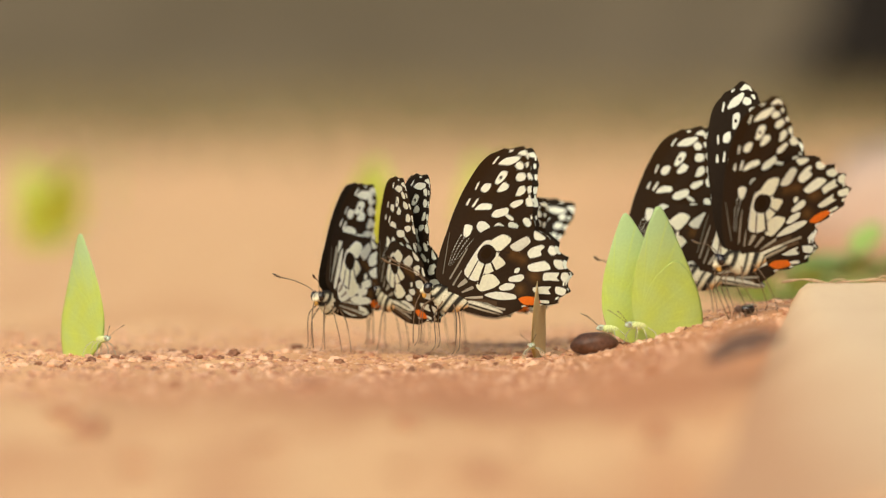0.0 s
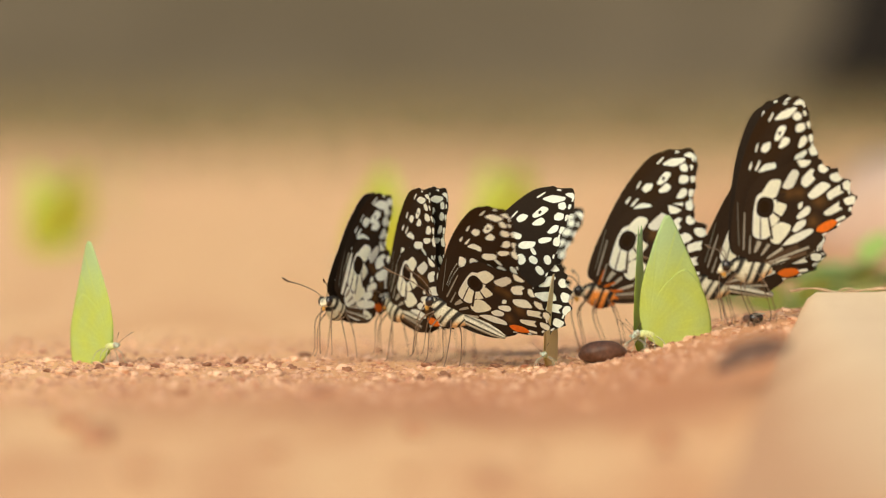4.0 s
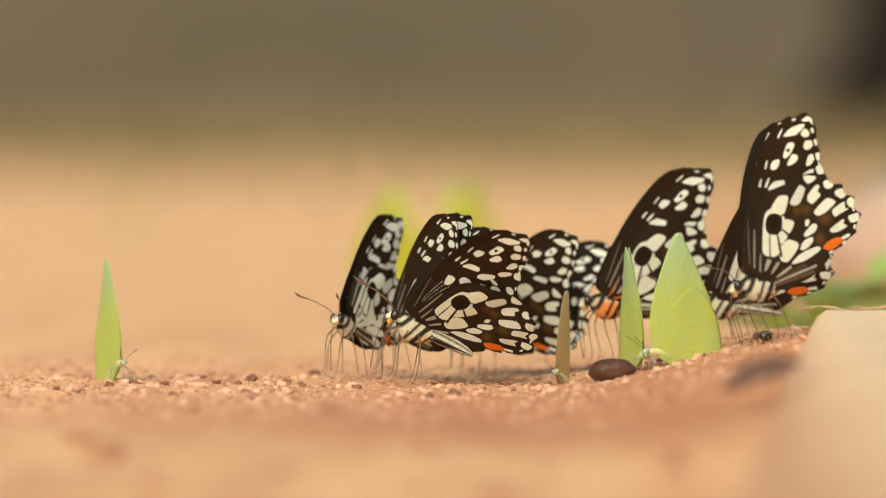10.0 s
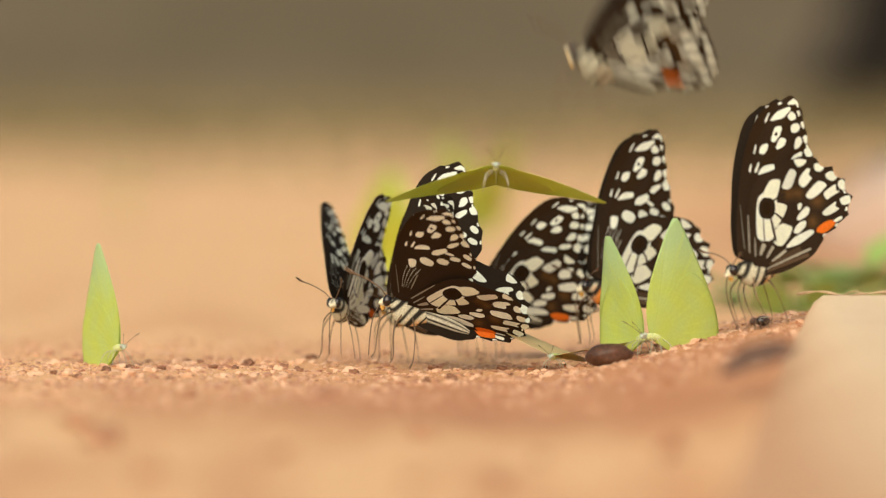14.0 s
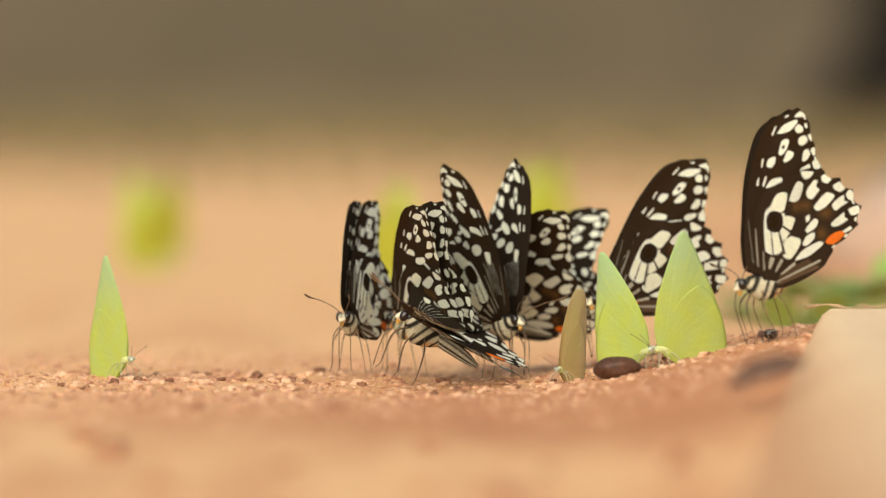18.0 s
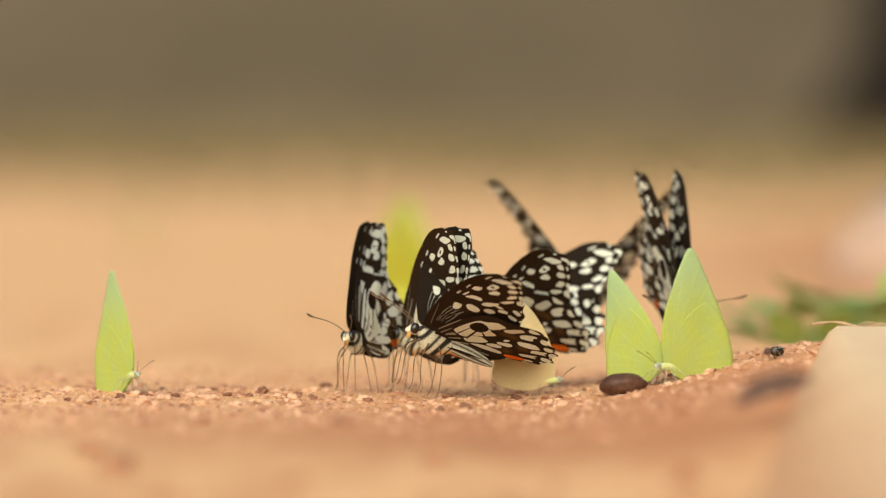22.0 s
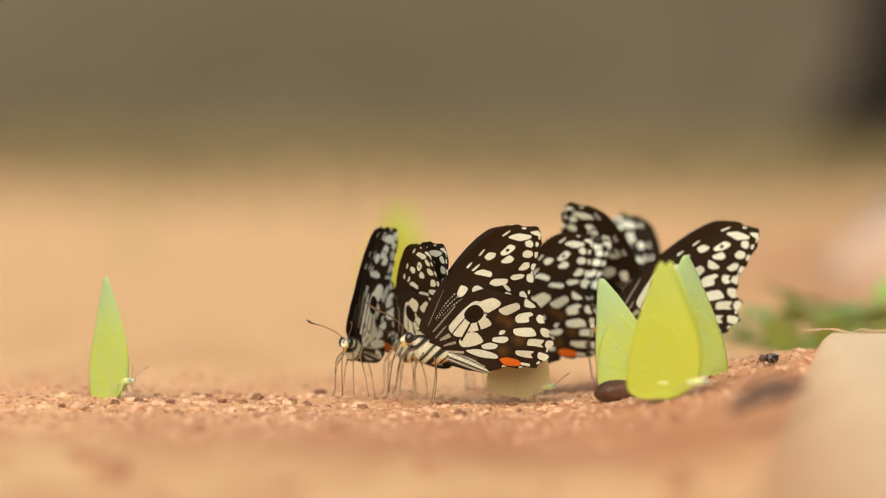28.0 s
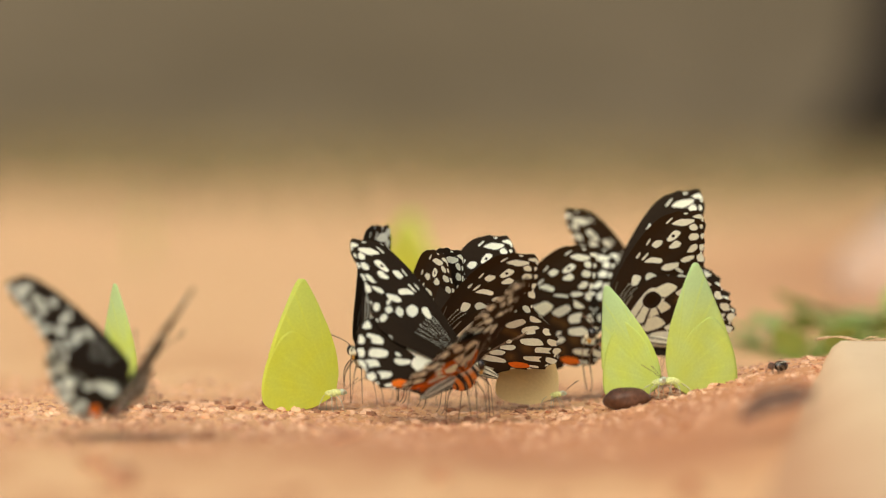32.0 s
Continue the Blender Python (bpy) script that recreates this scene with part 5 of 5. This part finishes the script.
    flap(perched, [(0, 63.3, 78.6, -0.1, 7.5), (1, 79.5, 80, -5.1, 5), (2, 76.7, 80, 4.2, 1), (3, 77.6, 80, 5.2, 2.4), (6, 77.4, 80, 6.3, 4.4), (7, 76.4, 65.2, 6.5, 3.8), (8, 83.8, 66.6, 6.5, 4.8), (9, 89.3, 73.8, 8.3, 5.4), (10, 90.4, 75.5, 10.1, 6.7), (11, 92.2, 80, 8.6, 6.5), (12, 91.6, 80, 7.6, 5), (13, 92.5, 80, 8.4, 5.5), (14, 93.8, 75.9, 8, 5.4), (17, 89, 78.4, 6.4, 4.3), (18, 92.9, 81.4, 6.5, 3.3), (19, 98, 80, 9, 5.8), (19.7, 98, 80, 9, 5.8), (20.0, 60, 116, 2, 1), (20.2, 76, 90), (20.4, 62, 42), (20.6, 70, 66), *flutter(20.68, 21.9), (21.96, 40, 44, 0, 14), (22.04, 54, 56, 0, 14), (22.12, 20, 24), (22.2, 70, 70), (22.4, 80, 80, 14, 18), (22.7, 86, 84, 21, 18), (23, 90, 69, 21, 15), (23.5, 86, 80, 12, 14), (24, 88, 90, 25, 14), (25, 66, 62, 0, 16), (25.5, 50, 56, 2, 20), (27.5, 47, 55, -1, 20), (28, 47, 55, -2, 20), (29, 52, 52, 0, 20), (29.6, 56, 60, 2, 20), (29.9, 71, 76, 10, 20), (31, 71, 78, 12, 20), (32, 66, 70, 10, 20)])
    # the guest
    keep(guest, [(0, 67.5, 70, 6.6, 170.5, 5.5), (3, 67.5, 70, 6.6, 170.5, 5.5), (9, 67.8, 70, 5.8, 173.5, 4), (13, 67, 70, 7, 174.4, 4.6), (13.6, 67, 70, 7, 174.4, 4.6), (13.8, 60, 66, 40, 182, 20), (14.0, 32.0, 60, 66.0, 188, 16), (14.15, 26.1, 60, 102.1, 200, 30), (14.8, 32.0, 60, 69.5, 250, 20), (15.4, 9.3, 62, 0, 300, 5), (16.5, 9.3, 62, 0, 303, 5), (18.0, 11, 62, 0, 306, 6), (19, 13, 62, 0, 310, 8), (19.8, 13, 62, 0, 310, 8), (19.9, 20, 66, 12, 306, -8), (19.98, 24.5, 70, 19.0, 296, -24), (20.02, 25.5, 72, 20.5, 296, -24), (20.1, 28, 80, 30, 300, -10), (20.2, 63.6, 200, 70.1, 330, 20), (20.5, 155.4, 300, 165.5, 330, 20), (21.2, 330, 420, None, 330), (32, 330, 420, None, 330)])
    flap(guest, [(0, 77.5, 80, 15.2, 12.5), (9, 73, 80, 13.3, 11.6), (13.6, 68.3, 80, 13, 13.4), *flutter(13.62, 13.95), (14.0, 56, 70, 12, 22), (14.07, 10, 10), *flutter(14.14, 15.5), (16.5, 81, 84, -15, 5), (17.5, 81, 82, -13, 5), (18.0, 80, 72, -10, 8), (18.5, 74, 52, -6, 10), (19, 80, 61, -6, 10), (19.7, 80, 62, -6, 10), (19.85, 60, 60), (19.95, 16, 4, -12, 10), (20.0, 8, -8, -14, 10), (20.1, 30, 30, -10, 10), *flutter(20.15, 21, 80, 5), (32, 80, 80)])
    # the one that drops in from above
    keep(lander, [(0, 300, 200, None, 200), (29.0, 300, 200, None, 200), (29.6, 216.6, 0, 177.9, 200), (29.8, 109.4, 0, 106.4, 160, 20), (29.9, 42.3, 0, 62.1, 120, 30, 10), (30.0, -1.3, -5, 25.5, 76, 20, 12), (30.1, -3.0, -5, 18.0, 60, 30), (30.2, -4.1, -5, 15.1, 60, 30),
                  (30.32, -2, 0, 5, 62, 30), (30.6, -1.9, 0, 5, 62, 30), (31, 4.6, 0, 3.3, 36.1, 24.2), (31.25, -1.8, 0, 5.5, 55, 26), (31.4, -1.6, 0, 5.5, 36, 20), (32, -0.8, 0, -1.9, 47.1, 15.6)])
    flap(lander, [(0, 80, 80), *flutter(29.55, 29.9), (30.0, 6, 4, -8, 12), (30.1, 0, 0), (30.2, 16, 12), (30.3, 76, 64, -8, 12), (30.6, 74, 60, -8, 12), (31, 45.9, 34, 3.1, 23.1), (31.25, 64, 50, -8, 20), (31.4, 33, 30, -11, 42), (32, 59.8, 40, -3.1, 15.3)])
    # the one that lands near the lens
    keep(stranger, [(0, -260, -60, None, 60), (29.1, -260, -60, None, 60), (29.5, -228.5, -80, 77.1, 60), (29.8, -126.8, -80, 17.4, 60), (29.9, -98.3, -80, 6.5, 80, 14), (30.0, -92.2, -80, 4.8, 96, 18), (30.15, -82, -96, 0, 74, 22), (31, -78.5, -100, 0.2, 68, 26), (31.4, -78.5, -100, 0.2, 68, 26), (32, -78.5, -100, 0.2, 70, 24)])
    flap(stranger, [(0, 60, 60), *flutter(29.5, 29.8, 60, 5), (29.9, 12, 12), (30.0, 18, 16), (30.1, 76, 66, 5, 15), (30.25, 60, 56, 6, 14), (31, 58.6, 56.4, 3.2, 16), (31.5, 60, 55, 5, 17), (32, 58, 52, 8, 18)])

    # yellow ones
    keep(lone, [(0, -90, 50, 0.3, 309, 2), (9.35, -89.6, 50, 0.4, 306, 3), (9.5, -89.6, 50, 0.4, 290, 3), (9.9, -89.6, 50, 0.4, 292, 3), (10.5, -89.4, 50, 0.4, 303, 3.5), (32, -89.6, 50, 0.5, 306, 4)])
    keep(facing, [(0, 51.1, 12, 5.2, 207.5, 1), (18, 51.1, 12, 5.2, 206.4, 1.4), (32, 51.4, 12, 5.2, 207, 1.4)])
    keep(turning, [(0, 44.4, 20, 4.2, 190, 1), (2.7, 44.4, 20, 4.2, 192, 1), (3.0, 46.4, 20, 4.2, 212, 1), (3.4, 47.4, 20, 4.2, 258, 1), (6, 47.2, 20, 4.2, 262, 1), (7, 47.2, 20, 4.2, 264, 1), (9, 46.2, 20, 4.2, 282, 1), (11, 46, 20, 4.2, 290, 2), (13, 46.4, 20, 4.6, 300, 2), (18, 45.6, 20, 4.6, 314, 5), (21, 47.6, 20, 4.6, 318, 4.8), (32, 46, 20, 4.6, 320, 5)])
    flap(lone, [(0, 90, 90, 0.5, 7), (32, 90, 90, 0.5, 7)])
    flap(facing, [(0, 89, 90, -6.5, -2), (32, 89, 90, -6, -2)])
    flap(turning, [(0, 89, 90, -10, 0), (2.7, 89, 90, -10, 0), (3.4, 90, 89, 0, 0), (9, 90, 89, 4, 0), (13, 90, 89, 11, -2), (18, 90, 89, 12.4, -2), (21, 90, 89, 13.6, -2), (32, 90, 89, 15, -2)])
    keep(creamy, [(0, 23.5, 30, 0, 258), (3, 24, 26, 0, 258), (6, 25, 24, 0.3, 258), (13, 25, 24, 0.3, 258), (14.5, 25, 24, 0.3, 248), (19.75, 25, 24, 0.3, 246), (19.95, 23, 24, 0.3, 320), (20.05, 22, 26, 0.3, 322), (20.4, 19.5, 50, 0.5, 350, 3), (32, 19.5, 50, 0.5, 352, 4)])
    flap(creamy, [(0, 89.5, 90.5), (13.8, 89.5, 90.5), (14, 10, 20), (14.2, 80, 80), (14.5, 88, 90), (19.75, 88, 90), (19.9, 84, 86), (20.1, 86, 88), (20.4, 84, 88, 4, -6), (20.8, 88, 88, 8, -12), (21.5, 88, 88, 8, -12), (32, 88, 88, 8, -12)])
    keep(far_left, [(0, -154, 1000, 0, 30), (6.2, -154, 1000, 0, 30), (6.7, -420, 1100, 160, 60), (7.2, -520, 1150, None, 60), (16.1, -520, 1150, None, 60), (16.6, -420, 1100, 160, 60), (17.3, -121, 1000, 0, 30), (21.1, -121, 1000, 0, 30), (21.6, -420, 1100, 200, 60), (22, -520, 1150, None, 60), (32, -520, 1150, None, 60)])
    flap(far_left, [(0, 52, 56), (6.2, 52, 56), *flutter(6.25, 6.7), (16.5, 80, 80), *flutter(16.7, 17.3), (17.5, 60, 60), (20.8, 60, 60), *flutter(21.1, 21.6), (32, 80, 80)])
    keep(far_next, [(0, 12, 900, 0, 200), (8.0, 14, 900, 0, 200), (9, -6, 860, 0, 190), (13.6, -8, 860, 0, 190), (13.9, -2, 880, 14, 240), (14.3, 16, 900, 4, 200), (20.7, 30, 1000, 6, 200), (21.3, 420, 1000, 160, 200), (21.9, 520, 1050, None, 200), (32, 520, 1050, None, 200)])
    flap(far_next, [(0, 60, 60), (13.5, 60, 60), *flutter(13.6, 14.3), (14.5, 70, 60), (20.6, 70, 60), *flutter(20.7, 21.3), (32, 80, 80)])
    keep(caller, [(0, -270, 90, None, 200), (6.2, -270, 90, None, 200), (6.5, -251.1, 70, 72.6, 200), (6.9, -88.7, 72, 12.9, 200), (7.15, -100.4, 68, 0.0, 188), (9.25, -100.4, 68, 0.0, 188), (9.35, -87.6, 80, 24.6, 160), (9.6, -164.5, 100, 87.8, 160), (10.0, -230, 120, None, 110), (10.8, -230, 120, None, 90), (11.2, -164.5, 100, 87.8, 20), (11.6, -12.7, 95, 3.0, 300),
                  (11.8, -7, 105, 0.5, 280, 6), (13.45, -7, 105, 0.5, 280, 6), (13.55, -27.8, 95, 57.5, 120), (13.7, -43.0, 95, 133.1, 120), (14.1, -200, 120, 133.1, 120), (14.8, -260, 120, None, 120), (32, -260, 120, None, 120)])
    flap(caller, [(0, 80, 80), *flutter(6.5, 6.95), (7.0, 60, 20), (7.15, 86, 88), (9.22, 86, 88), *flutter(9.28, 11.7), (11.9, 20, 24), (13.4, 20, 24), *flutter(13.47, 14), (32, 80, 80)])
    keep(comer, [(0, 280, 140, None, 180), (12.9, 280, 140, None, 180), (13.4, 222.0, 40, 175.1, 180), (13.7, 87.7, 20, 84.2, 160), (13.8, 56.9, 10, 76.9, 180), (13.9, 14, 10, 55.3, 215, 12), (13.97, 9.5, 5, 48.2, 266, 16), (14.03, 9.3, 5, 47.4, 270, 16), (14.12, 0.9, 0, 6.9, 262, 20), (14.2, -3.9, 0, 4.0, 235), (14.3, -3.9, 0, 3.3, 235),
                 (14.4, 2.3, 0, 6.1, 262, 25), (14.5, -30.6, 0, 74.0, 270), (14.7, -69.1, 0, 144.0, 200), (15.1, -200, 30, 130, 200), (15.6, -300, 40, None, 200), (25.4, -300, 40, None, 200), (25.9, -180, 20, 150, 190), (26.5, 216.6, 0, 144.0, 180), (27.2, 72.3, -30, 58.5, 220), (27.5, 31.6, -35, 18.1, 280), (27.65, 54.9, -40, 5.5, 330), (29.72, 54.9, -40, 5.5, 336),
                 (29.8, 38.4, -40, 26.6, 300), (29.9, -6.1, -40, 96.2, 270), (30.1, -81.3, -40, 184.0, 200), (30.6, -200, 0, 170, 200), (31.2, -300, 40, None, 200), (32, -300, 40, None, 200)])
    flap(comer, [(0, 80, 80), *flutter(13.4, 13.8), (13.9, 20, 20), (13.97, -10, -10, 4, 4), (14.03, -14, -14, 4, 4), (14.12, 30, 30), (14.2, 84, 84), (14.3, 80, 80), (14.4, 8, 8), (14.5, 80, 80), *flutter(14.55, 15.6), (25.3, 80, 80), *flutter(25.4, 27.3), (27.5, 34, 22), (27.62, 84, 84), (29.7, 86, 88), (29.8, 30, 50), (29.9, 60, 60), *flutter(30, 31), (32, 80, 80)])
    keep(late, [(0, -290, 130, None, 0), (30.1, -290, 130, None, 0), (30.5, -219.9, 60, 131.9, 0), (30.8, -107.3, 60, 43.0, 20), (30.95, -94.3, 66, 0.0, 20), (31.5, -94.3, 66, 0.0, 20), (31.6, -98.1, 30, 43.5, 60), (31.8, -75.8, 20, 35.0, 20), (31.95, -38.7, 40, 0.0, 16), (32, -38.7, 40, 0.0, 16)])
    flap(late, [(0, 80, 80), *flutter(30.5, 30.95), (31.0, 86, 86), (31.5, 86, 86), (31.6, 70, 84), (31.7, 20, 20), (31.8, 40, 20), (31.95, 86, 88), (32, 86, 88)])


motions()
